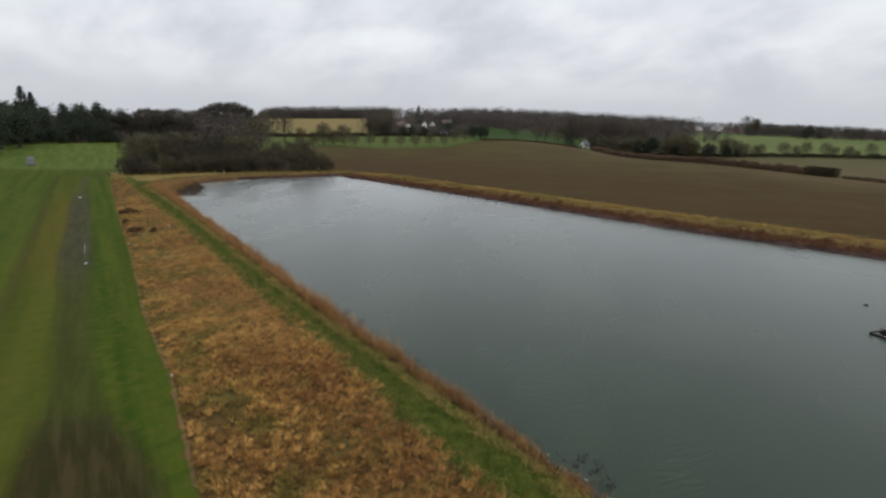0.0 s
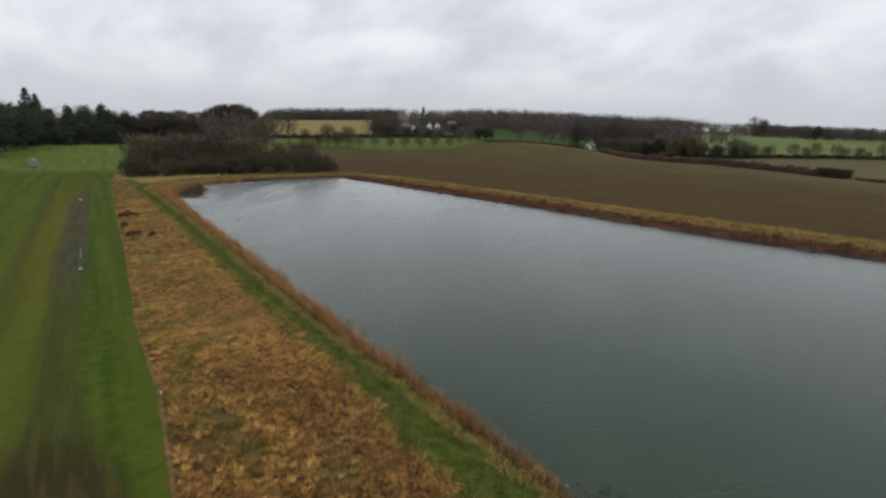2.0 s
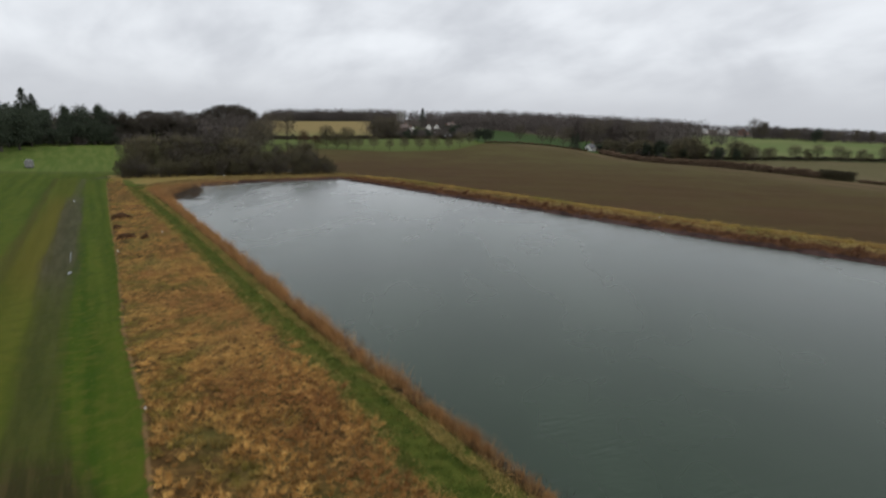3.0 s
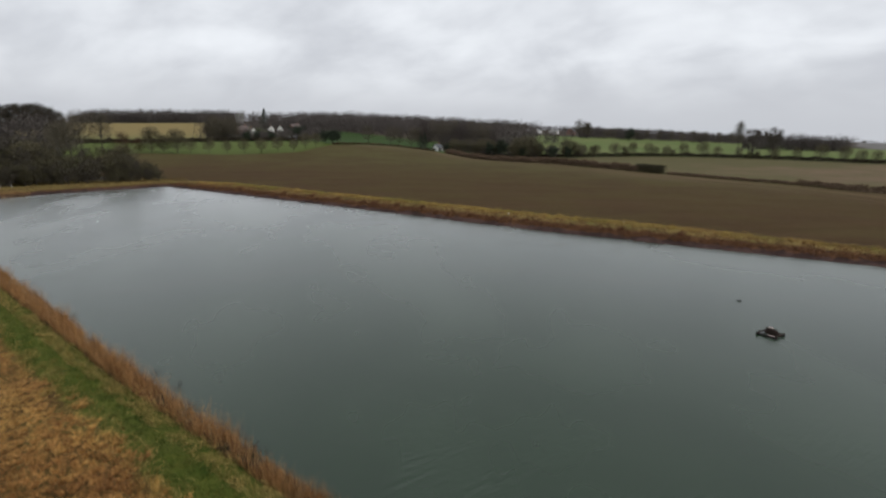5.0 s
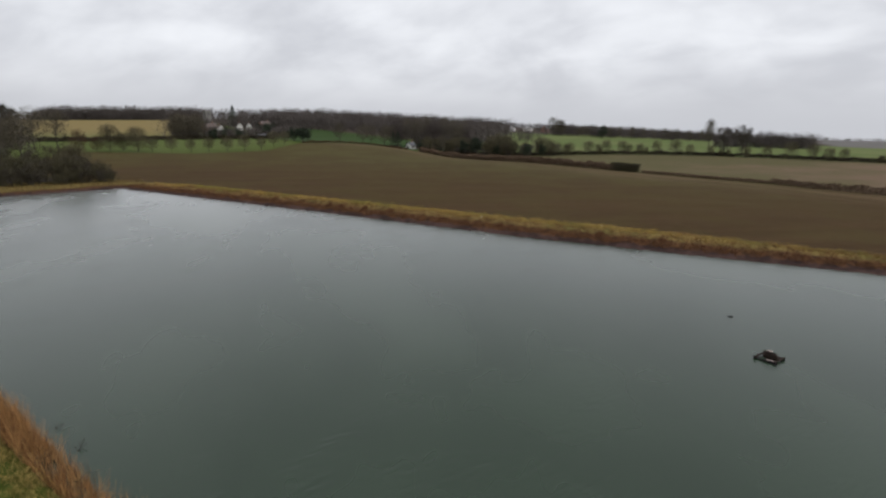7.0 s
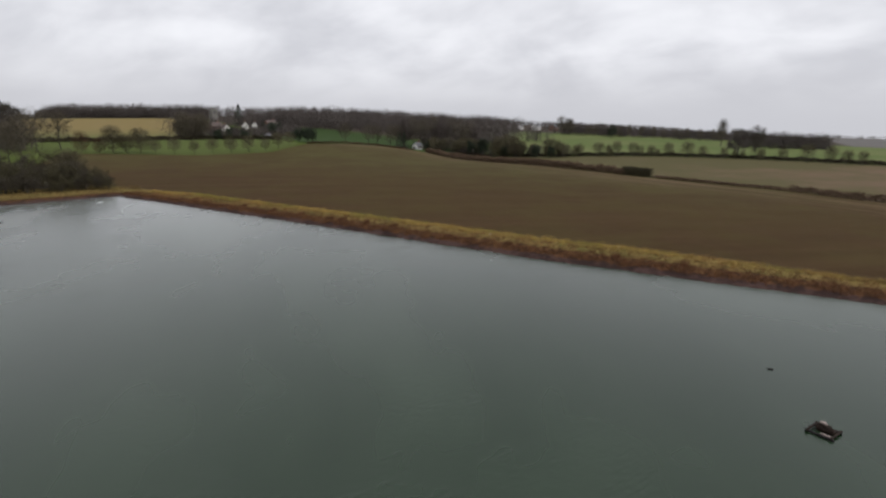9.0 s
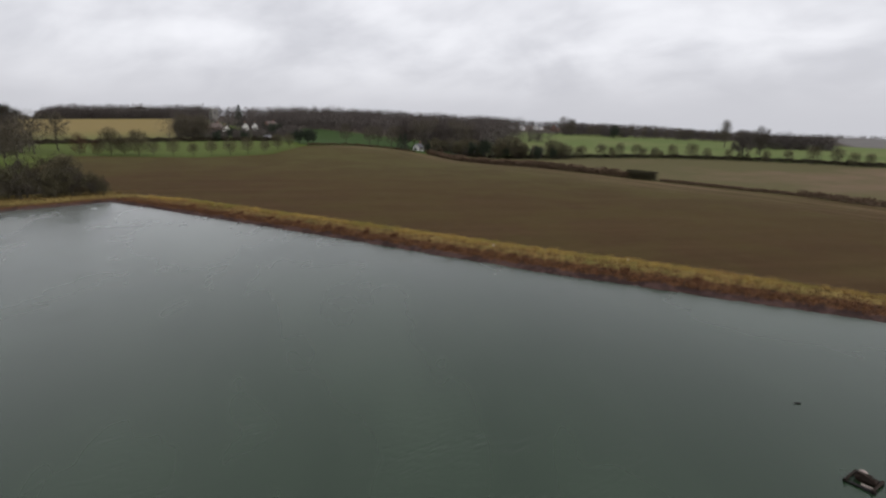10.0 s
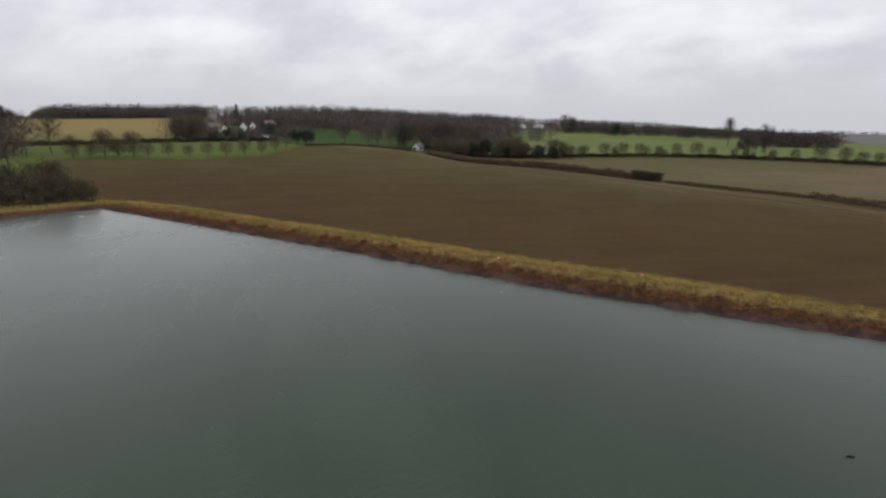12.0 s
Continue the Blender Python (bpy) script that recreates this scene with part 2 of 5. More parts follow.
    pale = n.math("MULTIPLY", n.step(big, 0.50, 0.66), n.math("MULTIPLY", n.step(zone("lake"), 7.4, 8.2), n.step(zone("lake"), 10.6, 8.8)))
    soil = n.mix(n.math("MULTIPLY", pale, 0.6), soil, (0.140, 0.105, 0.070))
    split = n.t.nodes.new("ShaderNodeSeparateXYZ")
    n.put(split.inputs[0], co)
    south = n.math("MULTIPLY", n.math("SUBTRACT", 130.0, split.outputs[1]), 0.0022)
    stub = n.mix(n.step(n.math("ADD", n.noise(co, 0.016, 5, 0.6), south), 0.42, 0.66), (0.074, 0.067, 0.031), (0.122, 0.084, 0.056))
    stub = n.mix(n.math("MULTIPLY", n.step(rows, 0.45, 0.62), 0.3), stub, (0.090, 0.070, 0.040))
    far = inside("yellow", 4, wide)
    floor = n.mix(big, (0.040, 0.032, 0.026), (0.060, 0.048, 0.038))
    col = n.mix(inside("woodland", 6, wide), col, floor)
    # haze over the far hill, painted into the ground as paler grey
    col = n.mix(inside("far_haze", 8, wide), col, n.mix(tone, (0.104, 0.098, 0.092), (0.122, 0.114, 0.108)))
    col = n.mix(inside("park", 3, wide), col, n.mix(big, (0.058, 0.080, 0.021), (0.074, 0.088, 0.027)))
    col = n.mix(far, col, n.mix(n.step(n.math("ADD", split.outputs[1], n.math("MULTIPLY", wide, 8.0)), 400, 560), (0.098, 0.106, 0.038), (0.162, 0.124, 0.052)))
    col = n.mix(inside("darkgreen", 3, wide), col, n.mix(big, (0.026, 0.046, 0.015), (0.036, 0.056, 0.019)))
    col = n.mix(inside("palegreen", 3, wide), col, n.mix(tone, (0.082, 0.108, 0.036), (0.104, 0.118, 0.046)))
    col = n.mix(inside("stubble", 3, wide), col, stub)
    # passes of the plough that follow the field's edge
    round_way = n.t.nodes.new("ShaderNodeCombineXYZ")
    n.put(round_way.inputs[0], n.math("MULTIPLY", zone("arable"), 0.42))
    n.put(round_way.inputs[1], n.math("MULTIPLY", split.outputs[1], 0.012))
    passes = n.noise(round_way.outputs[0], 1.0, 3, 0.6)
    east = n.step(split.outputs[0], 96, 128)
    ends = n.math("MULTIPLY", n.step(zone("arable"), -34, -2), east)
    soil = n.mix(n.math("MULTIPLY", n.math("MULTIPLY", n.step(passes, 0.46, 0.60), ends), 0.8), soil, (0.120, 0.084, 0.054))
    # soil darker and redder towards the lake
    lake_side = n.math("MULTIPLY", n.step(n.math("ADD", zone("lake"), n.math("MULTIPLY", wide, 3.0)), 140, 50), 0.9)
    soil = n.mix(lake_side, soil, n.mix(1.0, soil, (0.90, 0.81, 0.78), "MULTIPLY"))
    col = n.mix(inside("arable", 1.5, edge), col, soil)
    # banks of the reservoir
    lake = zone("lake")
    dry = n.mix(n.step(mid, 0.3, 0.7), (0.125, 0.094, 0.030), (0.185, 0.134, 0.048))
    dry = n.mix(n.math("MULTIPLY", n.step(big, 0.5, 0.72), 0.7), dry, (0.098, 0.102, 0.030))
    crest = n.step(n.math("ADD", zone("crest"), n.math("MULTIPLY", edge, 0.6)), 8.0, 7.5)
    col = n.mix(crest, col, dry)
    mud = n.mix(n.step(mid, 0.35, 0.65), (0.028, 0.016, 0.010), (0.085, 0.042, 0.019))
    col = n.mix(n.step(n.math("ADD", lake, n.math("MULTIPLY", edge, 1.5)), 5.0, 3.2), col, mud)
    silt = n.mix(n.step(n.math("ADD", n.math("MULTIPLY", big, 0.6), n.math("MULTIPLY", mid, 0.4)), 0.44, 0.56), (0.028, 0.018, 0.016), (0.058, 0.036, 0.031))
    col = n.mix(n.step(n.math("ADD", lake, edge), 2.0, 1.2), col, silt)
    # strips along the near bank
    left, brown, green = zone("side_l"), zone("side_b"), zone("side_g")
    litter = n.mix(n.step(mid, 0.32, 0.68), (0.036, 0.021, 0.008), (0.092, 0.054, 0.019))
    litter = n.mix(n.math("MULTIPLY", n.step(big, 0.46, 0.66), 0.45), litter, (0.085, 0.090, 0.024))
    litter = n.mix(n.step(fine, 0.55, 0.75), litter, (0.040, 0.026, 0.012))
    lawn = n.mix(n.step(mid, 0.3, 0.7), (0.028, 0.044, 0.007), (0.064, 0.074, 0.014))
    lawn = n.mix(n.math("MULTIPLY", n.step(big, 0.5, 0.7), 0.4), lawn, (0.110, 0.098, 0.028))
    near = n.math("MULTIPLY", n.step(n.math("ADD", left, edge), -0.2, 0.2), n.step(green, 3.5, 3.0))
    col = n.mix(n.math("MULTIPLY", near, n.step(lake, 30, 25)), col, n.mix(n.step(n.math("ADD", brown, edge), -0.3, 0.3), litter, lawn))
    wet = n.math("MULTIPLY", n.step(n.math("ADD", green, edge), -0.2, 0.4), near)
    col = n.mix(n.math("MULTIPLY", wet, n.step(lake, 8, 5)), col, n.mix(mid, (0.045, 0.024, 0.012), (0.105, 0.060, 0.024)))
    crease = n.step(n.math("ABSOLUTE", n.math("SUBTRACT", n.math("ADD", left, n.math("MULTIPLY", drawn, 0.12)), 0.05)), 0.15, 0.04)
    col = n.mix(n.math("MULTIPLY", crease, n.math("MULTIPLY", n.step(mid, 0.3, 0.6), n.step(lake, 30, 25))), col, (0.120, 0.076, 0.034))
    here = n.math("MULTIPLY", n.step(beyond, -1.0, 2.0), 1.0)
    verge = n.math("MULTIPLY", n.step(n.math("ADD", zone("verge"), n.math("MULTIPLY", drawn, 1.6)), 3.6, 0.8), here)
    col = n.mix(n.math("MULTIPLY", verge, n.math("ADD", 0.36, n.math("MULTIPLY", zone("wet_way"), 0.50))), col, n.mix(streak, (0.054, 0.052, 0.008), (0.086, 0.073, 0.013)))
    # ruts and the worn track in the meadow
    rut = n.step(n.math("ADD", zone("rut"), n.math("MULTIPLY", drawn, 0.6)), 1.0, 0.1)
    col = n.mix(n.math("MULTIPLY", n.math("MULTIPLY", rut, here), 0.7), col, (0.040, 0.036, 0.011))
    churned, wet_way = zone("churned"), zone("wet_way")
    worn = n.step(n.math("ADD", n.math("SUBTRACT", n.math("SUBTRACT", zone("track"), churned), n.math("MULTIPLY", wet_way, 0.6)), n.math("MULTIPLY", drawn, 1.3)), 1.7, 0.2)
    lanes = n.noise(n.scaled(along, 1.5, 0.16, 1.0), 1.0, 5, 0.65)
    earth = n.mix(n.step(lanes, 0.40, 0.62), (0.028, 0.032, 0.006), (0.040, 0.043, 0.009))
    red = n.mix(n.step(lanes, 0.42, 0.60), (0.020, 0.015, 0.006), (0.040, 0.027, 0.012))
    earth = n.mix(n.step(n.math("ADD", churned, n.math("MULTIPLY", edge, 0.5)), 0.6, 1.3), earth, red)
    grey = n.mix(n.step(lanes, 0.40, 0.60), (0.026, 0.025, 0.011), (0.043, 0.038, 0.020))
    earth = n.mix(wet_way, earth, grey)
    col = n.mix(n.math("MULTIPLY", n.math("MULTIPLY", worn, here), 0.85), col, earth)
    gloss = n.math("SUBTRACT", 0.95, n.math("MULTIPLY", worn, 0.25))
    bump = n.math("ADD", n.math("MULTIPLY", fine, 0.5), mid)
    finish(n, col, gloss, bump, 0.5, 0.12, Specular_IOR_Level=0.03)
    return m


def water_material():
    m, n = material("reservoir_water")
    co = place(n)
    wind = n.noise(n.scaled(n.turned(co, 20), 1.0, 0.45, 1.0), 0.05, 4, 0.6, 0.3)
    patch = n.step(n.noise(n.scaled(n.turned(co, -6), 0.6, 1.0, 1.0), 0.32, 3, 0.5), 0.42, 0.72)
    chop = n.noise(n.scaled(n.turned(co, 20), 0.6, 1.0, 1.0), 1.9, 3, 0.5)
    train = n.noise(n.scaled(n.turned(co, -6), 0.85, 3.4, 1.0), 1.0, 1.0, 0.5)
    gust = n.step(wind, 0.36, 0.68)
    fine = n.noise(n.scaled(n.turned(co, 14), 0.7, 1.5, 1.0), 4.2, 2, 0.5)
    chop = n.math("MULTIPLY", n.math("SUBTRACT", chop, 0.5), n.math("ADD", 0.22, n.math("MULTIPLY", gust, 0.30)))
    train = n.math("MULTIPLY", n.math("SUBTRACT", train, 0.5), n.math("ADD", 0.16, n.math("MULTIPLY", patch, 1.7)))
    h = n.math("ADD", n.math("ADD", chop, train), n.math("MULTIPLY", n.math("SUBTRACT", fine, 0.5), 0.14))
    rough = n.math("ADD", 0.235, n.math("MULTIPLY", gust, 0.085))
    # wind patches' change in reflection is also put into the body colour
    col = n.mix(n.step(wind, 0.34, 0.66), (0.0037, 0.0150, 0.0035), (0.0081, 0.0226, 0.0071))
    relief = n.add("ShaderNodeBump", Strength=0.27, Distance=0.12)
    n.put(relief.inputs["Height"], h)
    body = n.t.nodes.new("ShaderNodeBsdfDiffuse")
    n.put(body.inputs["Color"], col)
    gloss = n.t.nodes.new("ShaderNodeBsdfGlossy")
    n.put(gloss.inputs["Color"], (1.0, 1.0, 1.0))
    n.put(gloss.inputs["Roughness"], rough)
    n.put(gloss.inputs["Normal"], relief.outputs[0])
    sheen = n.add("ShaderNodeFresnel", IOR=1.405)
    both = n.t.nodes.new("ShaderNodeMixShader")
    n.put(both.inputs[0], sheen.outputs[0])
    n.put(both.inputs[1], body.outputs[0])
    n.put(both.inputs[2], gloss.outputs[0])
    out = n.t.nodes.new("ShaderNodeOutputMaterial")
    n.put(out.inputs[0], both.outputs[0])
    return m


def leafy(name, low, mid, high, rough=0.85, spread=0.5, big=(0.12, 0.0), green=None):
    """A cover of many blades or twigs, each with its own shade."""
    m, n = material(name)
    geo = n.t.nodes.new("ShaderNodeNewGeometry").outputs["Random Per Island"]
    ramp_node = n.t.nodes.new("ShaderNodeValToRGB")
    ramp_node.color_ramp.elements[0].color, ramp_node.color_ramp.elements[1].color = (*low, 1), (*high, 1)
    ramp_node.color_ramp.elements.new(spread).color = (*mid, 1)
    n.put(ramp_node.inputs[0], geo)
    col = ramp_node.outputs[0]
    obj = n.t.nodes.new("ShaderNodeObjectInfo").outputs["Random"]
    patch = n.noise(place(n), big[0], 3)
    shade = n.math("ADD", 0.72 - 0.55 * big[1], n.math("ADD", n.math("MULTIPLY", patch, 0.3 + 1.2 * big[1]), n.math("MULTIPLY", obj, 0.28)), clamp=False)
    col = n.mix(1.0, col, n.mix(shade, (0, 0, 0), (1, 1, 1)), "MULTIPLY")
    if green:
        tuft = n.noise(place(n), 3.0, 2)
        col = n.mix(1.0, col, n.mix(n.step(tuft, 0.36, 0.62), (0.50, 0.46, 0.40), (1.34, 1.30, 1.22)), "MULTIPLY")
        sep = n.t.nodes.new("ShaderNodeSeparateXYZ")
        n.put(sep.inputs[0], n.turned(place(n), -17.5))
        lean = n.math("MULTIPLY", n.step(sep.outputs[0], 5.0, 1.0), 0.08)
        where = n.step(n.math("ADD", n.math("ADD", lean, n.noise(place(n), 0.20, 3)), n.math("MULTIPLY", n.noise(place(n), 1.1, 3), 0.45)), 0.62, 0.84)
        col = n.mix(n.math("MULTIPLY", where, green[3]), col, green[:3])
        dull = n.step(n.noise(place(n), 0.13, 3), 0.46, 0.66)
        col = n.mix(n.math("MULTIPLY", dull, 0.25), col, n.mix(1.0, col, (0.72, 0.70, 0.80), "MULTIPLY"))
    finish(n, col, rough, Specular_IOR_Level=0.15)
    return m


def sward(name, low, mid, high, patches, rough=0.8, tone=0.0):
    """Grass of many blades: a shade for each blade and tussock, and patches of other growth (scale, from, to, colour, amount)."""
    m, n = material(name)
    co = place(n)
    ramp_node = n.t.nodes.new("ShaderNodeValToRGB")
    ramp_node.color_ramp.elements[0].color, ramp_node.color_ramp.elements[1].color = (*low, 1), (*high, 1)
    ramp_node.color_ramp.elements.new(0.5).color = (*mid, 1)
    island = n.t.nodes.new("ShaderNodeNewGeometry").outputs["Random Per Island"]
    if tone:
        a = n.t.nodes.new("ShaderNodeAttribute")
        a.attribute_name = "tone"
        island = n.math("ADD", n.math("MULTIPLY", island, 1 - tone), n.math("MULTIPLY", a.outputs["Fac"], tone))
    n.put(ramp_node.inputs[0], island)
    col = ramp_node.outputs[0]
    across = n.t.nodes.new("ShaderNodeSeparateXYZ")
    n.put(across.inputs[0], n.turned(co, -17.5))
    for k, (scale, lo, hi, colour, amount, *lean) in enumerate(patches):
        shift = n.t.nodes.new("ShaderNodeVectorMath")
        n.put(shift.inputs[0], co)
        shift.inputs[1].default_value = (31.0 * k, 17.0 * k, 0)
        grown = n.noise(shift.outputs[0], scale, 4, 0.6)
        if lean:
            grown = n.math("ADD", grown, n.math("MULTIPLY", n.step(across.outputs[0], lean[1], lean[2]), lean[0]))
        where = n.step(grown, lo, hi)
        tint = n.mix(n.math("ADD", 0.45, n.math("MULTIPLY", island, 1.1)), (0, 0, 0), colour)
        col = n.mix(n.math("MULTIPLY", where, amount), col, tint)
    finish(n, col, rough, Specular_IOR_Level=0.12)
    return m


def plain(name, low, high, scale=3.0, rough=0.8, strength=0.3, distance=0.01, **sets):
    m, n = material(name)
    co = place(n)
    a, b = n.noise(co, scale, 5), n.noise(co, scale * 9, 4)
    col = n.mix(n.step(a, 0.3, 0.7), low, high)
    col = n.mix(n.math("MULTIPLY", n.step(b, 0.5, 0.8), 0.35), col, tuple(0.55 * c for c in low))
    finish(n, col, rough, b, strength, distance, **sets)
    return m


GROUND, WATER = ground_material(), water_material()
BARK = plain("bark", (0.034, 0.029, 0.020), (0.062, 0.053, 0.037), 2.0, 0.9, 0.5, 0.03)
TWIGS = leafy("bare_twigs", (0.054, 0.046, 0.032), (0.088, 0.075, 0.052), (0.130, 0.110, 0.076))
TWIGS_OLIVE = leafy("budding_twigs", (0.056, 0.050, 0.028), (0.092, 0.080, 0.045), (0.130, 0.112, 0.064))
# twigs of the distant woods, lightened: haze put into their colour
TWIGS_FAR = leafy("hazed_far_twigs", (0.064, 0.055, 0.049), (0.076, 0.065, 0.058), (0.090, 0.077, 0.069), 0.9, 0.5, (0.03, 0.6))
THORN = leafy("hedge_thorn", (0.028, 0.023, 0.016), (0.043, 0.035, 0.024), (0.062, 0.051, 0.034))
WEEDS = leafy("dead_weeds", (0.046, 0.020, 0.012), (0.112, 0.048, 0.024), (0.210, 0.105, 0.046))
HEDGE_BROWN = leafy("brown_hedge", (0.070, 0.047, 0.030), (0.112, 0.075, 0.048), (0.165, 0.112, 0.072))
LANE_TWIGS = leafy("lane_twigs", (0.050, 0.041, 0.036), (0.068, 0.056, 0.049), (0.090, 0.074, 0.064))
# oak twigs made paler and greyer, with the distance haze in the colour
OAK_HAZED = leafy("hazed_oak_twigs", (0.062, 0.054, 0.046), (0.084, 0.073, 0.062), (0.108, 0.094, 0.080))
SCRUB = leafy("scrub_twigs", (0.044, 0.039, 0.021), (0.058, 0.051, 0.028), (0.074, 0.065, 0.036))
TAN = leafy("tan_reed", (0.120, 0.068, 0.028), (0.240, 0.145, 0.062), (0.380, 0.245, 0.110), 0.75)
DULL = leafy("dull_twigs", (0.036, 0.031, 0.024), (0.048, 0.041, 0.031), (0.062, 0.053, 0.040))
TWIGS_RUST = leafy("rusty_twigs", (0.040, 0.022, 0.014), (0.075, 0.040, 0.022), (0.105, 0.060, 0.032))
# needle colour lifted in place of haze over the far evergreens
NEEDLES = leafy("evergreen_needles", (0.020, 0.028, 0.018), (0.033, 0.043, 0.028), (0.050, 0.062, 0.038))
REED = leafy("dead_reed", (0.080, 0.034, 0.013), (0.285, 0.138, 0.049), (0.520, 0.300, 0.118), 0.7)
STRAW = sward("dead_grass", (0.074, 0.036, 0.012), (0.345, 0.183, 0.052), (0.800, 0.490, 0.150),
              [(0.10, 0.48, 0.64, (0.300, 0.140, 0.050), 0.6, 0.08, 2.0, 8.0), (0.40, 0.50, 0.70, (0.140, 0.138, 0.028), 0.80, 0.08, 6.5, 2.0), (0.12, 0.52, 0.66, (0.360, 0.228, 0.078), 0.4), (0.9, 0.60, 0.70, (0.070, 0.082, 0.018), 0.5)], 0.75, 0.66)
LAWN = sward("bank_lawn", (0.026, 0.046, 0.006), (0.064, 0.088, 0.012), (0.170, 0.160, 0.034),
             [(0.30, 0.48, 0.62, (0.032, 0.055, 0.007), 0.75), (0.9, 0.50, 0.64, (0.026, 0.046, 0.006), 0.6), (0.65, 0.50, 0.66, (0.200, 0.150, 0.046), 0.65)])
BANKGRASS = sward("bank_grass", (0.150, 0.100, 0.024), (0.310, 0.210, 0.052), (0.480, 0.330, 0.100),
                  [(0.10, 0.42, 0.58, (0.165, 0.165, 0.032), 0.7), (0.22, 0.52, 0.66, (0.290, 0.170, 0.062), 0.7), (0.7, 0.55, 0.68, (0.140, 0.092, 0.030), 0.5)])
TURF = leafy("turf", (0.024, 0.040, 0.004), (0.076, 0.086, 0.010), (0.240, 0.185, 0.034), 0.75, 0.62, (0.45, 0.95), (0.165, 0.125, 0.026, 0.65))
FRINGE = leafy("straw_fringe", (0.100, 0.072, 0.018), (0.220, 0.160, 0.042), (0.420, 0.300, 0.098), 0.75)
RUSSET = leafy("tawny_grass", (0.070, 0.048, 0.017), (0.135, 0.092, 0.034), (0.220, 0.150, 0.058), 0.75)
SLOPE = sward("slope_grass", (0.062, 0.028, 0.013), (0.150, 0.074, 0.029), (0.270, 0.150, 0.060), [(0.25, 0.46, 0.60, (0.105, 0.046, 0.022), 0.8), (0.6, 0.54, 0.68, (0.050, 0.028, 0.014), 0.7)])
SEDGE = leafy("dark_sedge", (0.020, 0.014, 0.010), (0.045, 0.030, 0.018), (0.080, 0.050, 0.026))
RENDER_WHITE = plain("white_render", (0.62, 0.60, 0.56), (0.76, 0.75, 0.72), 0.6, 0.8)
ROOF = plain("roof_tile", (0.060, 0.045, 0.040), (0.105, 0.075, 0.062), 0.9, 0.8)
SLATE = plain("slate", (0.050, 0.050, 0.055), (0.085, 0.085, 0.092), 0.9, 0.6)
BRICK = plain("brickwork", (0.150, 0.085, 0.065), (0.220, 0.130, 0.095), 1.4, 0.9)
STONE = plain("flint_stone", (0.120, 0.112, 0.104), (0.180, 0.170, 0.156), 0.8, 0.9)
GLASS = plain("window_glass", (0.020, 0.022, 0.026), (0.035, 0.038, 0.045), 1.0, 0.08)
DARKWOOD = plain("wet_dark_timber", (0.009, 0.006, 0.004), (0.024, 0.015, 0.010), 4.0, 0.8, Specular_IOR_Level=0.15)
FLOAT = plain("black_float", (0.008, 0.007, 0.007), (0.016, 0.014, 0.013), 6.0, 0.75, Specular_IOR_Level=0.15)
PALE = plain("pale_faded_board", (0.22, 0.17, 0.15), (0.32, 0.26, 0.23), 5.0, 0.7)
WRAP = plain("grey_wrap", (0.10, 0.10, 0.098), (0.18, 0.18, 0.172), 1.5, 0.5)
ROCK = plain("wet_rock", (0.016, 0.013, 0.011), (0.040, 0.034, 0.029), 5.0, 0.8, 0.5, 0.03, Specular_IOR_Level=0.2)
PEBBLE = plain("pale_stone", (0.110, 0.104, 0.100), (0.190, 0.180, 0.172), 6.0, 0.7, 0.4, 0.02, Specular_IOR_Level=0.3)
SPOIL = plain("dark_spoil", (0.032, 0.018, 0.009), (0.062, 0.033, 0.016), 2.5, 0.95, 0.6, 0.06, Specular_IOR_Level=0.05)


# ---------------------------------------------------------------- mesh helpers
def mesh(name, verts, faces, mat):
    me = bpy.data.meshes.new(name)
    me.from_pydata([tuple(v) for v in verts] if not isinstance(verts, np.ndarray) else verts.tolist(), [], faces.tolist() if isinstance(faces, np.ndarray) else faces)
    me.materials.append(mat)
    me.update()
    return me


def tri_mesh(name, tris, mat, tones=None):
    """Loose triangles from an array (n, 3, 3), with a shade for each where tones are given."""
    v = np.ascontiguousarray(tris, dtype=np.float32).reshape(-1, 3)
    me = bpy.data.meshes.new(name)
    me.vertices.add(len(v))
    me.vertices.foreach_set("co", v.ravel())
    k = len(v) // 3
    me.loops.add(3 * k)
    me.loops.foreach_set("vertex_index", np.arange(3 * k, dtype=np.int32))
    me.polygons.add(k)
    me.polygons.foreach_set("loop_start", np.arange(0, 3 * k, 3, dtype=np.int32))
    me.materials.append(mat)
    me.update(calc_edges=True)
    if tones is not None:
        me.attributes.new("tone", "FLOAT", "FACE").data.foreach_set("value", tones.astype(np.float32))
    return me


def part(name, bm, mat, parent, label=""):
    me = bpy.data.meshes.new(name)
    bm.to_mesh(me)
    bm.free()
    me.materials.append(mat)
    ob = new(name, me)
    ob.parent = parent
    return tagged(ob, label)


def part_mesh(name, me, parent, label=""):
    ob = new(name, me)
    ob.parent = parent
    return tagged(ob, label)


def box(bm, size, at, turn=0.0, tilt=0.0, bevel=0.0):
    made = bmesh.ops.create_cube(bm, size=1.0, matrix=pose(*at, tilt, 0, turn) @ Matrix.Diagonal((*size, 1)))
    if bevel:
        edges = list({e for v in made["verts"] for e in v.link_edges})
        bmesh.ops.bevel(bm, geom=edges, offset=bevel, segments=2, affect="EDGES", profile=0.6)
    return bm


def tube(bm, a, b, ra, rb, sides=8):
    a, b = Vector(a), Vector(b)
    m = Matrix.Translation((a + b) / 2) @ (b - a).to_track_quat("Z", "Y").to_matrix().to_4x4()
    bmesh.ops.create_cone(bm, cap_ends=True, segments=sides, radius1=ra, radius2=rb, depth=(b - a).length, matrix=m)
    return bm


def ground_z(x, y):
    return float(height(np.array([x]), np.array([y]))[0])


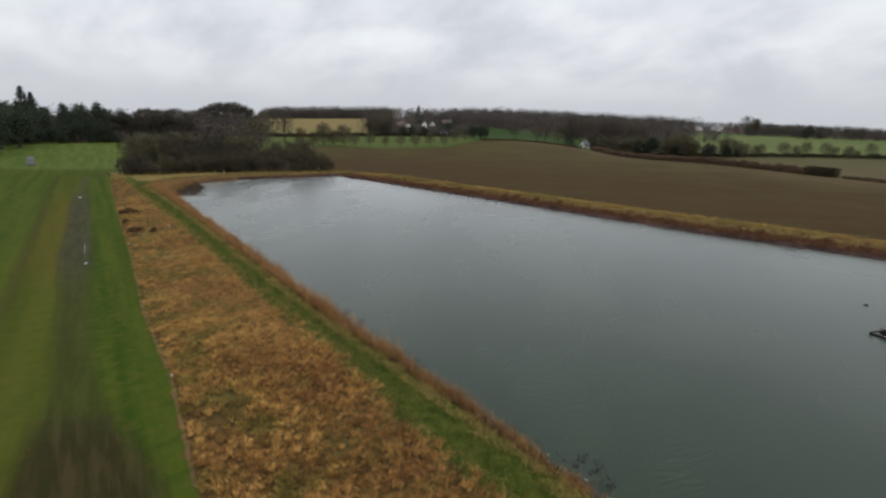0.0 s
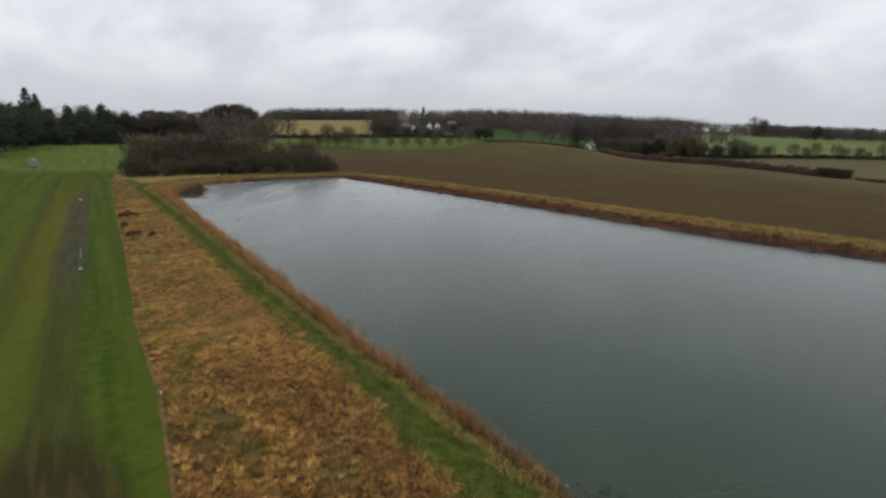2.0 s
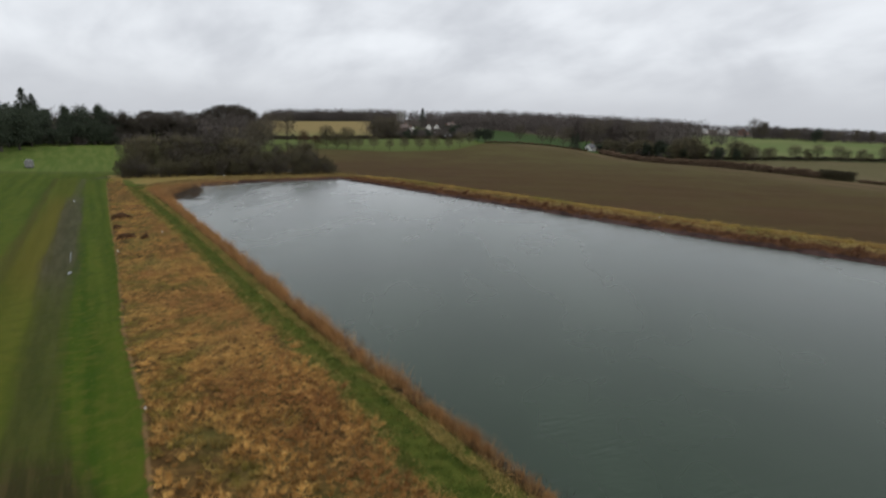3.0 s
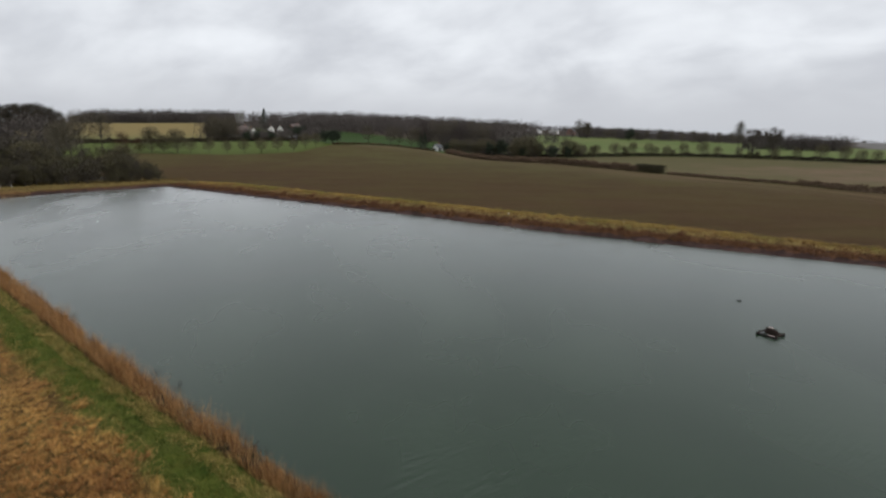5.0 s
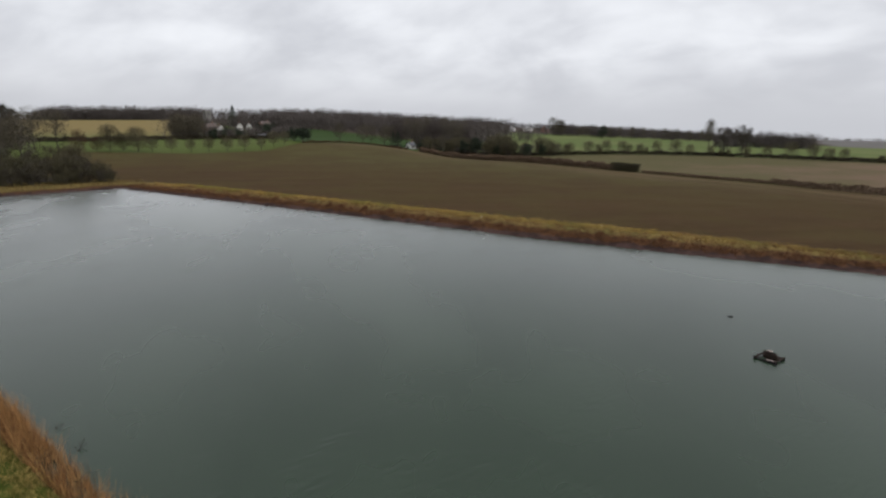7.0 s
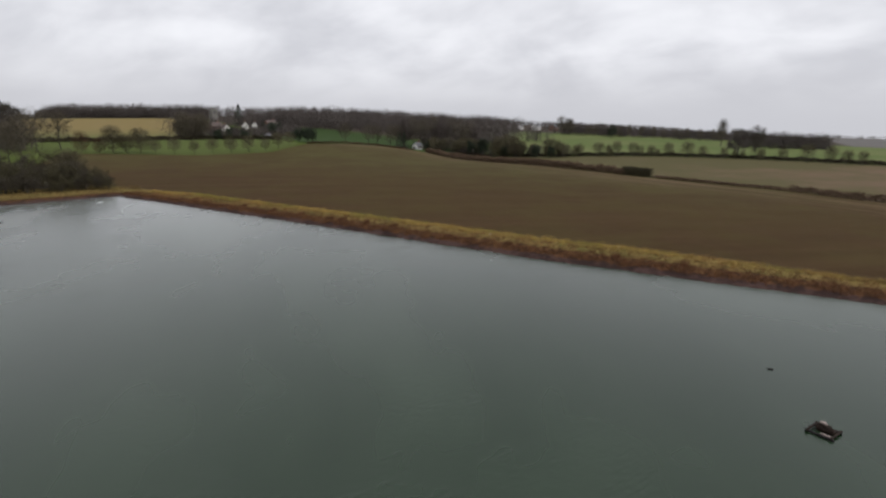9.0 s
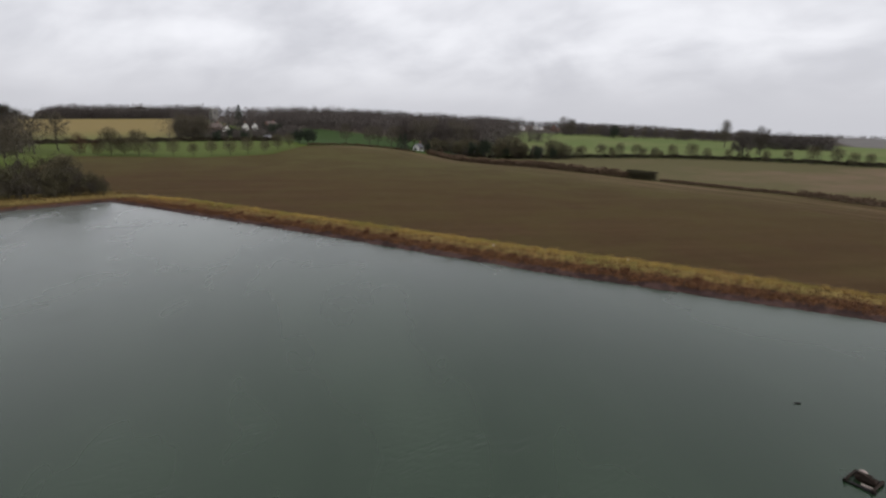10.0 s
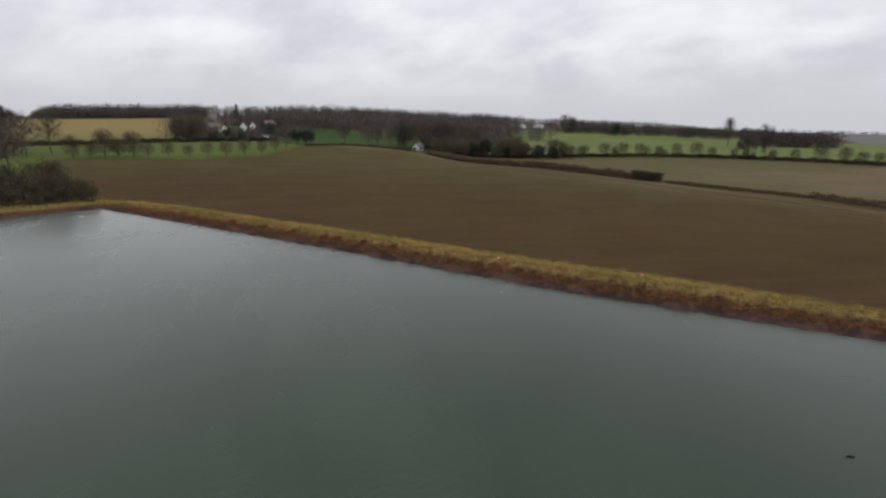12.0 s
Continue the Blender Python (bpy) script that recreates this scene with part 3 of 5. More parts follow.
# ---------------------------------------------------------------- ground and water
def lines(lo, hi, step, far_lo, far_hi, grow):
    inner = list(np.arange(lo, hi + step * 0.5, step))
    d, v = step, inner[-1]
    while v < far_hi:
        d *= grow
        v += d
        inner.append(v)
    d, v = step, inner[0]
    while v > far_lo:
        d *= grow
        v -= d
        inner.insert(0, v)
    return np.array(inner)


def build_ground():
    xs = lines(-62, 92, 0.75, -3200, 4200, 1.055)
    ys = lines(10, 186, 0.75, -3000, 4200, 1.055)
    gx, gy = np.meshgrid(xs, ys)
    x, y = gx.ravel(), gy.ravel()
    z = height(x, y)
    nx, ny = len(xs), len(ys)
    i = np.arange(nx * ny).reshape(ny, nx)
    quads = np.stack([i[:-1, :-1], i[:-1, 1:], i[1:, 1:], i[1:, :-1]], -1).reshape(-1, 4)
    me = bpy.data.meshes.new("ground")
    me.vertices.add(len(x))
    me.vertices.foreach_set("co", np.stack([x, y, z], -1).astype(np.float32).ravel())
    me.loops.add(quads.size)
    me.loops.foreach_set("vertex_index", quads.ravel().astype(np.int32))
    me.polygons.add(len(quads))
    me.polygons.foreach_set("loop_start", np.arange(0, quads.size, 4, dtype=np.int32))
    me.update(calc_edges=True)
    me.polygons.foreach_set("use_smooth", np.ones(len(quads), bool))
    fields = {"lake": outline(LAKE, x, y), "side_l": line_side(LINE_L, x, y), "side_b": line_side(LINE_B, x, y), "side_g": line_side(LINE_G, x, y),
              "track": np.abs(line_side(TRACK, x, y)), "rut": np.abs(line_side(RUT, x, y)), "verge": np.abs(line_side(VERGE, x, y)), "crest": outline(LAKE, x, y) + 1.5 * ramp(-y, -72, -42) - 11 * ramp(y, 150, 160) * ramp(-x, -4, 6) - 1e3 * (outline(FAREND, x, y) < 0), "churned": 1.9 * ramp(-y, -44, -26), "wet_way": ramp(y, 56, 76) * ramp(-y, -150, -120), "beyond": line_side(BOUNDARY, x, y), "arable": outline(ARABLE, x, y), "park": outline(PARK, x, y),
              "yellow": outline(YELLOW, x, y), "darkgreen": outline(DARKGREEN, x, y), "palegreen": outline(PALEGREEN, x, y), "stubble": outline(STUBBLE, x, y),
              "far_haze": outline(FAR_HAZE, x, y), "woodland": np.minimum(outline(WOODLAND, x, y), outline(SCRUBLAND, x, y) + 3)}
    for key, value in fields.items():
        me.attributes.new(key, "FLOAT", "POINT").data.foreach_set("value", value.astype(np.float32))
    me.materials.append(GROUND)
    tagged(new("ground", me), "winter farmland of grass, ploughed soil and stubble fields", "ground", kind="structure")


build_ground()


def build_water():
    bm = bmesh.new()
    n = len(LAKE)
    ring = []
    for k, (x, y) in enumerate(LAKE):
        (ax, ay), (bx, by) = LAKE[k - 1], LAKE[(k + 1) % n]
        d = math.hypot(bx - ax, by - ay)
        ring.append(bm.verts.new((x - 2.2 * (by - ay) / d, y + 2.2 * (bx - ax) / d, 0)))
    bm.faces.new(ring[::-1])
    me = bpy.data.meshes.new("water")
    bm.to_mesh(me)
    bm.free()
    me.materials.append(WATER)
    tagged(new("water", me), "grey-green reservoir water ruffled by light wind", "water", kind="structure")


build_water()


# ---------------------------------------------------------------- grass and reeds
def blades(x, y, z, h, width, lean, rng, droop=0.0, way=None):
    """Blades of one triangle each, or of two where they droop: arrays of feet, heights and widths."""
    n = len(x)
    a, f = rng.uniform(0, 6.283, n), rng.uniform(0, 6.283, n)
    a = a if way is None else way
    side = np.stack([np.cos(f), np.sin(f), 0 * f], -1) * width[:, None] * 0.5
    foot = np.stack([x, y, z - 0.02], -1)
    out = np.stack([np.cos(a), np.sin(a), 0 * a], -1) * (h * lean)[:, None]
    top = foot + out + np.stack([0 * h, 0 * h, h], -1)
    if not droop:
        return np.stack([foot - side, foot + side, top], 1)
    tip = top + out * droop + np.stack([0 * h, 0 * h, -0.35 * h * droop], -1)
    one = np.stack([foot - side, foot + side, top], 1)
    two = np.stack([top - side, top + side * 0.6, tip], 1)
    return np.concatenate([one, two])


def between(rng, n, low, high, y0, y1, power=1.0):
    """Random places between two lines of points, by y."""
    y = y0 + (y1 - y0) * rng.random(n) ** power
    la, lb = np.array(sorted(low, key=lambda p: p[1])), np.array(sorted(high, key=lambda p: p[1]))
    xa, xb = np.interp(y, la[:, 1], la[:, 0]), np.interp(y, lb[:, 1], lb[:, 0])
    return xa + (xb - xa) * rng.random(n), y


NEAR_EDGE = [p for p in LAKE[:7]] + [LAKE[-1], LAKE[-2]]


def build_reeds():
    rng = np.random.default_rng(11)
    x, y = between(rng, 86000, LINE_G, [(a + 0.4 * float(ramp(np.array(b), 26, 45)), b) for a, b in NEAR_EDGE], 8, 150, 1.5)
    xb, yb = between(rng, 15000, LINE_G, NEAR_EDGE, -14, 8)
    x, y = np.concatenate([x, xb]), np.concatenate([y, yb])
    keep = waves(x, y, 5, 21) + 0.9 * waves(x, y, 1.4, 22) > rng.uniform(-1.2, 0.8, len(x))
    x, y = x[keep], y[keep]
    h = (0.40 + 1.15 * rng.random(len(x)) ** 2.0) * (1.0 + 0.30 * waves(x, y, 6, 23) + 0.22 * waves(x, y, 1.7, 24)) * (0.45 + 0.55 * ramp(y, 24, 44))
    z = np.maximum(height(x, y), -0.1)
    t = blades(x, y, z, h, rng.uniform(0.012, 0.028, len(x)), rng.uniform(0.05, 0.50, len(x)), rng)
    tagged(new("reeds", tri_mesh("reeds", t, REED)), "dead rusty-brown reeds along the water's edge", "reeds", kind="stuff")
    # wider reed bed in the far corner
    cx, cy = rng.uniform(-42, -20, 26000), rng.uniform(128, 160, 26000)
    d = outline(LAKE, cx, cy)
    k = (d > 0.4) & (d < 3.8) & (line_side(LINE_G, cx, cy) > -0.3)
    cx, cy = cx[k], cy[k]
    t2 = blades(cx, cy, np.maximum(height(cx, cy), -0.1), rng.uniform(0.4, 1.1, len(cx)), rng.uniform(0.02, 0.045, len(cx)), rng.uniform(0.02, 0.3, len(cx)), rng)
    tagged(new("reed_bed", tri_mesh("reed_bed", t2, TAN)), "dead reed bed in the reservoir's corner", "reeds", kind="stuff")
    # dark sedge at the foot, some as shade; stray stems standing in the water
    x, y = between(rng, 7000, [(a + 0.5, b) for a, b in LINE_G], [(a + 0.7, b) for a, b in NEAR_EDGE], 8, 150, 1.5)
    keep = waves(x, y, 2.4, 25) > 0.15
    ex, ey = rng.uniform(-36, -14, 34000), rng.uniform(127, 164, 34000)
    d = outline(LAKE, ex, ey)
    k = (d > -4.5 + 1.2 * waves(ex, ey, 6, 27)) & (d < 1.6) & (line_side(LINE_G, ex, ey) > 0.8) & (ex + 0.35 * (ey - 130) < -21)
    # a dark row of blades that draws the shadow line under the reeds
    rx, ry = between(rng, 16000, [(a - 0.05, b) for a, b in LINE_G], [(a + 0.5, b) for a, b in LINE_G], 14, 140, 1.6)
    foot_shade = waves(rx, ry, 4, 26) > rng.uniform(-1.2, 0.6, len(rx))
    ex, ey = ex[k], ey[k]
    corner = blades(ex, ey, np.maximum(height(ex, ey), -0.1), rng.uniform(0.25, 0.7, len(ex)), rng.uniform(0.04, 0.09, len(ex)), rng.uniform(0.1, 0.9, len(ex)), rng)
    tagged(new("sedge_bed", tri_mesh("sedge_bed", corner, SEDGE)), "dark sodden sedge bed in the reservoir's corner", "sedge", kind="stuff")
    x, y = np.concatenate([x[keep], rx[foot_shade]]), np.concatenate([y[keep], ry[foot_shade]])
    t = blades(x, y, np.maximum(height(x, y), -0.1), rng.uniform(0.2, 0.6, len(x)), rng.uniform(0.012, 0.03, len(x)), rng.uniform(0.1, 0.7, len(x)), rng)
    tagged(new("sedge", tri_mesh("sedge", t, SEDGE)), "dark wet sedge at the reservoir's margin, partly standing in for shade at the reeds' foot", "sedge", kind="stuff")


build_reeds()


def build_dead_grass():
    rng = np.random.default_rng(12)
    out, tones = [], []
    for gap, y0, y1, leaves, size in ((0.35, 14, 48, 40, 1.05), (0.42, 48, 74, 24, 1.35), (0.60, 74, 122, 18, 1.8), (1.0, 122, 174, 14, 2.3), (0.9, -12, 14, 14, 2.0)):
        gx, gy = np.meshgrid(np.arange(-56, 20, gap), np.arange(y0, y1, gap))
        x, y = gx.ravel() + rng.uniform(-0.46, 0.46, gx.size) * gap, gy.ravel() + rng.uniform(-0.46, 0.46, gx.size) * gap
        keep = (line_side(LINE_L, x, y) > 0.22) & (line_side(LINE_B, x, y) < 0.55 * waves(x, y, 3, 32) + 0.35 * waves(x, y, 1.1, 35)) & (waves(x, y, 8, 31) < rng.uniform(0.4, 1.8, len(x)))
        x, y = x[keep], y[keep]
        flat = ramp(y, 33, 58)
        big, tone = rng.uniform(0.5, 1.4, len(x)), np.clip(0.46 + 0.06 * flat + 0.36 * rng.normal(0, 1, len(x)) * (1 - 0.72 * flat), 0, 1)
        big, tone, flat, cx, cy = (np.repeat(v, leaves) for v in (big, tone, flat, x, y))
        r, a = 0.08 * size * (1 + flat) * np.sqrt(rng.random(len(cx))), rng.uniform(0, 6.283, len(cx))
        cx, cy = cx + r * np.cos(a), cy + r * np.sin(a)
        h = rng.uniform(0.16, 0.38, len(cx)) * np.sqrt(size) * big * (1 - 0.55 * flat)
        made = blades(cx, cy, height(cx, cy), h, rng.uniform(0.014, 0.032, len(cx)) * size, rng.uniform(0.05, 0.65, len(cx)) + 0.7 * flat, rng, 1.0, a + rng.normal(0, 0.6, len(cx)))
        out.append(made)
        tones.append(np.concatenate([tone, tone]))
    tagged(new("dead_grass", tri_mesh("dead_grass", np.concatenate(out), STRAW, np.concatenate(tones))), "straw-brown dead tussock grass on the bank", "grass", kind="stuff")


build_dead_grass()


def build_turf():
    rng = np.random.default_rng(13)
    x, y = between(rng, 90000, LINE_B, LINE_G, 12, 150, 1.7)
    xb, yb = between(rng, 40000, LINE_B, LINE_G, -14, 12)
    x, y = np.concatenate([x, xb]), np.concatenate([y, yb])
    h = rng.uniform(0.06, 0.20, len(x)) * (1.2 + 0.7 * waves(x, y, 1.1, 33))
    t = blades(x, y, height(x, y), np.maximum(h, 0.03), rng.uniform(0.012, 0.03, len(x)), rng.uniform(0.2, 1.0, len(x)), rng)
    x, y = between(rng, 46000, [(a - 20, b) for a, b in LINE_L], LINE_L, 14, 90, 1.6)
    k = np.abs(line_side(TRACK, x, y)) > 1.6
    x, y = x[k], y[k]
    t2 = blades(x, y, height(x, y), rng.uniform(0.03, 0.09, len(x)), rng.uniform(0.012, 0.03, len(x)), rng.uniform(0.2, 1.0, len(x)), rng)
    tagged(new("bank_turf", tri_mesh("bank_turf", t, LAWN)), "mown green grass strip along the bank top", "grass", kind="stuff")
    tagged(new("turf", tri_mesh("turf", t2, TURF)), "short green grass of the meadow", "grass", kind="stuff")


build_turf()


def build_fringe():
    rng = np.random.default_rng(18)
    x, y = between(rng, 52000, [(a - 1.3, b) for a, b in LINE_G], [(a + 0.2, b) for a, b in LINE_G], 12, 150, 1.6)
    x2, y2 = between(rng, 22000, [(a - 0.6, b) for a, b in LINE_B], [(a + 0.9, b) for a, b in LINE_B], 12, 150, 1.6)
    x3, y3 = between(rng, 14000, [(a - 1.3, b) for a, b in LINE_G], [(a + 0.2, b) for a, b in LINE_G], -14, 12)
    x, y = np.concatenate([x, x2, x3]), np.concatenate([y, y2, y3])
    k = waves(x, y, 2.2, 61) + 0.5 * waves(x, y, 0.8, 62) > rng.uniform(-0.9, 0.9, len(x))
    x, y = x[k], y[k]
    t = blades(x, y, height(x, y), rng.uniform(0.12, 0.34, len(x)), rng.uniform(0.014, 0.03, len(x)), rng.uniform(0.3, 1.3, len(x)), rng, 0.8)
    tagged(new("grass_fringe", tri_mesh("grass_fringe", t, FRINGE)), "yellowed rough grass fringing the mown bank top", "grass", kind="stuff")


build_fringe()
FAR_EDGE = [LAKE[k] for k in (10, 11, 12, 13, 14, 15)]


def build_far_bank_grass():
    rng = np.random.default_rng(14)

    def strip(n, low, high):
        """Places along the far side, as far from the water as given."""
        x, y = between(rng, n, [(a + 0.9 * low, b + 0.43 * low) for a, b in FAR_EDGE], [(a + 0.9 * high, b + 0.43 * high) for a, b in FAR_EDGE], -25, 168)
        return x, y

    x, y = strip(70000, 3.8, 8.0)
    d = outline(LAKE, x, y)
    k = (d + 1.5 * ramp(-y, -72, -42) < 8.2) & (d + 0.7 * waves(x, y, 5, 44) + 0.4 * waves(x, y, 1.6, 45) > rng.uniform(5.0, 6.3, len(x)))
    x, y = x[k], y[k]
    h = rng.uniform(0.12, 0.40, len(x)) * (1.0 + 0.5 * waves(x, y, 2.5, 41))
    t = blades(x, y, height(x, y), h, rng.uniform(0.02, 0.055, len(x)), rng.uniform(0.3, 1.3, len(x)), rng, 0.8)
    tagged(new("bank_grass", tri_mesh("bank_grass", t, BANKGRASS)), "yellow-green rough grass along the far bank", "grass", kind="stuff")
    # the far end
    x, y = rng.uniform(-50, 12, 30000), rng.uniform(148, 180, 30000)
    d = outline(LAKE, x, y)
    k = (d > 2.0) & (d < 13)
    x, y = x[k], y[k]
    h = rng.uniform(0.2, 0.5, len(x))
    t2 = blades(x, y, height(x, y), h, rng.uniform(0.04, 0.08, len(x)), rng.uniform(0.1, 0.6, len(x)), rng, 0.5)
    tagged(new("end_grass", tri_mesh("end_grass", t2, RUSSET)), "tawny rough grass at the reservoir's far end", "grass", kind="stuff")
    # the eroded slope down to the water: tan tufts above, rusty weeds below
    x, y = strip(66000, 1.6, 6.0)
    d = outline(LAKE, x, y)
    k = waves(x, y, 2.6, 46) + 0.8 * waves(x, y, 0.9, 47) > rng.uniform(-1.3, 0.9, len(x)) + 1.3 * ramp(-d, -2.4, -1.4)
    x, y = x[k], y[k]
    t = blades(x, y, height(x, y), rng.uniform(0.12, 0.40, len(x)), rng.uniform(0.025, 0.06, len(x)), rng.uniform(0.3, 1.2, len(x)), rng, 0.8)
    tagged(new("slope_grass", tri_mesh("slope_grass", t, SLOPE)), "tan and rusty dead grass on the far slope", "grass", kind="stuff")
    x, y = rng.uniform(-40, 104, 150000), rng.uniform(-30, 172, 150000)
    low = strip(26000, 1.2, 3.4)
    x, y = np.concatenate([x, low[0]]), np.concatenate([y, low[1]])
    d = outline(LAKE, x, y)
    k = (d > 0.9) & (d < 3.6) & (line_side(LINE_G, x, y) > 6) & (waves(x, y, 3.0, 43) > rng.uniform(-1.0, 0.9, len(x)) + 0.5 * np.maximum(d - 2.2, 0) + 1.4 * np.maximum(1.6 - d, 0))
    x, y = x[k], y[k]
    t = blades(x, y, height(x, y), rng.uniform(0.12, 0.42, len(x)), rng.uniform(0.04, 0.09, len(x)), rng.uniform(0.2, 0.9, len(x)), rng, 0.6)
    tagged(new("bank_weeds", tri_mesh("bank_weeds", t, WEEDS)), "rust-brown dead weeds on the eroded far bank", "weeds", kind="stuff")


build_far_bank_grass()


# ---------------------------------------------------------------- trees
def grow_bare(seed, limbs_n=15, reach=0.36, low=0.22, rise=0.75, twigs=2, twig=0.075, width=0.0034, fill=1500):
    """Limbs and twigs of a leafless tree of height 1: rows of (start, end, radius, radius) and triangles."""
    rng = np.random.default_rng(seed)
    limbs, tris = [], []
    spine = [np.array([0.0, 0, 0])]
    for k in range(5):
        spine.append(spine[-1] + np.array([rng.normal(0, 0.012), rng.normal(0, 0.012), 0.17]))
        limbs.append((spine[-2], spine[-1], 0.020 * (1 - 0.17 * k), 0.020 * (1 - 0.17 * (k + 1))))

    def turned_from(d, amount):
        w = d + rng.normal(0, amount, 3)
        return w / np.linalg.norm(w)

    def twigs_on(p, q, n):
        for _ in range(n):
            s = p + (q - p) * rng.uniform(0.2, 1.0)
            w = turned_from((q - p) / np.linalg.norm(q - p) + np.array([0, 0, 0.25]), 0.55)
            side = np.cross(w, rng.normal(0, 1, 3))
            side *= width / (np.linalg.norm(side) + 1e-9)
            tris.append((s - side, s + side, s + w * twig * rng.uniform(0.5, 1.5)))

    for k in range(limbs_n):
        f = low + (0.84 - low) * (k + rng.random()) / limbs_n
        i = min(int(f / 0.17), 4)
        p = spine[i] + (spine[i + 1] - spine[i]) * (f - 0.17 * i) / 0.17
        a = k * 2.4 + rng.normal(0, 0.4)
        g = (f - low) / (0.84 - low)
        up = rise * (0.5 + 0.9 * g)
        d = np.array([np.cos(a), np.sin(a), up])
        d /= np.linalg.norm(d)
        length = reach * (0.62 + 0.75 * np.sqrt(max(g * (1.05 - g), 0))) * rng.uniform(0.75, 1.15) * (1 - 0.35 * g)
        q = p + d * length
        limbs.append((p, q, 0.0085, 0.003))
        for _ in range(5):
            s1 = p + d * length * rng.uniform(0.3, 1.0)
            d1 = turned_from(d + np.array([0, 0, 0.15]), 0.42)
            q1 = s1 + d1 * length * rng.uniform(0.3, 0.55)
            limbs.append((s1, q1, 0.0034, 0.0015))
            twigs_on(s1, q1, twigs)
            for _ in range(4):
                s2 = s1 + (q1 - s1) * rng.uniform(0.3, 1.0)
                q2 = s2 + turned_from(d1 + np.array([0, 0, 0.15]), 0.5) * length * rng.uniform(0.14, 0.3)
                limbs.append((s2, q2, 0.0016, 0.0008))
                twigs_on(s2, q2, twigs)
    tris = np.array(tris)
    if fill:
        top = max(b[2] for _, b, _, _ in limbs)
        mid = (low + top) / 2
        d = rng.normal(0, 1, (fill, 3))
        d /= np.linalg.norm(d, axis=1)[:, None]
        c = np.array([0, 0, mid]) + d * np.array([reach * 0.92, reach * 0.92, (top - low) * 0.52]) * (rng.random(fill) ** 0.42)[:, None]
        c += rng.normal(0, 0.02, c.shape)
        w = d * 0.7 + rng.normal(0, 0.45, (fill, 3)) + np.array([0, 0, 0.5])
        w *= (rng.uniform(0.04, 0.11, fill) / np.linalg.norm(w, axis=1))[:, None]
        e = np.cross(w, rng.normal(0, 1, (fill, 3)))
        e *= width / (np.linalg.norm(e, axis=1)[:, None] + 1e-9)
        tris = np.concatenate([tris, np.stack([c - e, c + e, c + w], 1)])
    return limbs, tris


def unit(limbs, tris):
    top = tris[:, :, 2].max()
    return [(a / top, b / top, r / top, s / top) for a, b, r, s in limbs], tris / top


def limb_mesh(name, limbs, sides, mat, least=0.0):
    verts, faces = [], []
    for a, b, r, s in limbs:
        if r < least:
            continue
        d = (b - a) / (np.linalg.norm(b - a) + 1e-9)
        u = np.cross(d, (0.3, 0.9, 0.1))
        u /= np.linalg.norm(u)
        v = np.cross(d, u)
        base = len(verts)
        for c, rad in ((a, r), (b, s)):
            for k in range(sides):
                g = 6.283 * k / sides
                verts.append(tuple(c + rad * (np.cos(g) * u + np.sin(g) * v)))
        for k in range(sides):
            m = (k + 1) % sides
            faces.append((base + k, base + m, base + sides + m, base + sides + k))
    return mesh(name, verts, faces, mat)


def clump_tris(rng, centres, radii, n, size):
    """Small leaf-like triangles scattered in blobs."""
    k = rng.integers(0, len(centres), n)
    d = rng.normal(0, 1, (n, 3))
    d /= np.linalg.norm(d, axis=1)[:, None]
    c = centres[k] + d * (radii[k] * rng.random(n) ** 0.45)[:, None]
    e = rng.normal(0, 1, (n, 2, 3)) * size
    return np.stack([c, c + e[:, 0], c + e[:, 1]], 1)


def tree_thing(name, trunk_me, crown_me, label, category="tree", group="", crown="crown"):
    ob = tagged(new(name), label, category, group)
    part_mesh("trunk", trunk_me, ob)
    part_mesh(crown, crown_me, ob)
    return ob


def bare_kind(seed, twig_mat, **how):
    limbs, tris = unit(*grow_bare(seed, **how))
    return limb_mesh("trunk", limbs, 4, BARK, 0.0018), tri_mesh("crown", tris, twig_mat)


def spire_kind(seed):
    rng = np.random.default_rng(seed)
    n = 5000
    z = 0.02 + 0.98 * rng.random(n) ** 1.35
    tier = 1 + 0.25 * np.sin(z * 60)
    r = 0.17 * (1 - z) ** 0.85 * tier * np.sqrt(rng.random(n)) + 0.006
    a = rng.uniform(0, 6.283, n)
    c = np.stack([r * np.cos(a), r * np.sin(a), z], -1)
    e = rng.normal(0, 0.009, (n, 2, 3))
    tris = np.stack([c, c + e[:, 0], c + e[:, 1]], 1)
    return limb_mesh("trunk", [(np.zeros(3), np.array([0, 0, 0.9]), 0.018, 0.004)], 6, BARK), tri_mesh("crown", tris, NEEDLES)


def round_kind(seed, mat, wide=0.30, low=0.30, count=5200, size=0.014):
    rng = np.random.default_rng(seed)
    k = 34
    g = rng.normal(0, 1, (k, 3))
    g /= np.linalg.norm(g, axis=1)[:, None]
    c = g * (wide * rng.random(k) ** 0.4)[:, None] * np.array([1, 1, 0.9]) + np.array([0, 0, low + 0.36])
    c[:, 2] = np.clip(c[:, 2], low * 0.7, 0.93)
    rad = rng.uniform(0.07, 0.15, k)
    tris = clump_tris(rng, c, rad, count, size)
    tris[:, :, 2] *= 1.0 / tris[:, :, 2].max()
    limbs = [(np.zeros(3), np.array([0.01, 0, 0.5]), 0.03, 0.018)]
    for q in c[:9]:
        limbs.append((np.array([0.01, 0, rng.uniform(0.25, 0.5)]), q, 0.010, 0.003))
    return limb_mesh("trunk", limbs, 5, BARK), tri_mesh("crown", tris, mat)


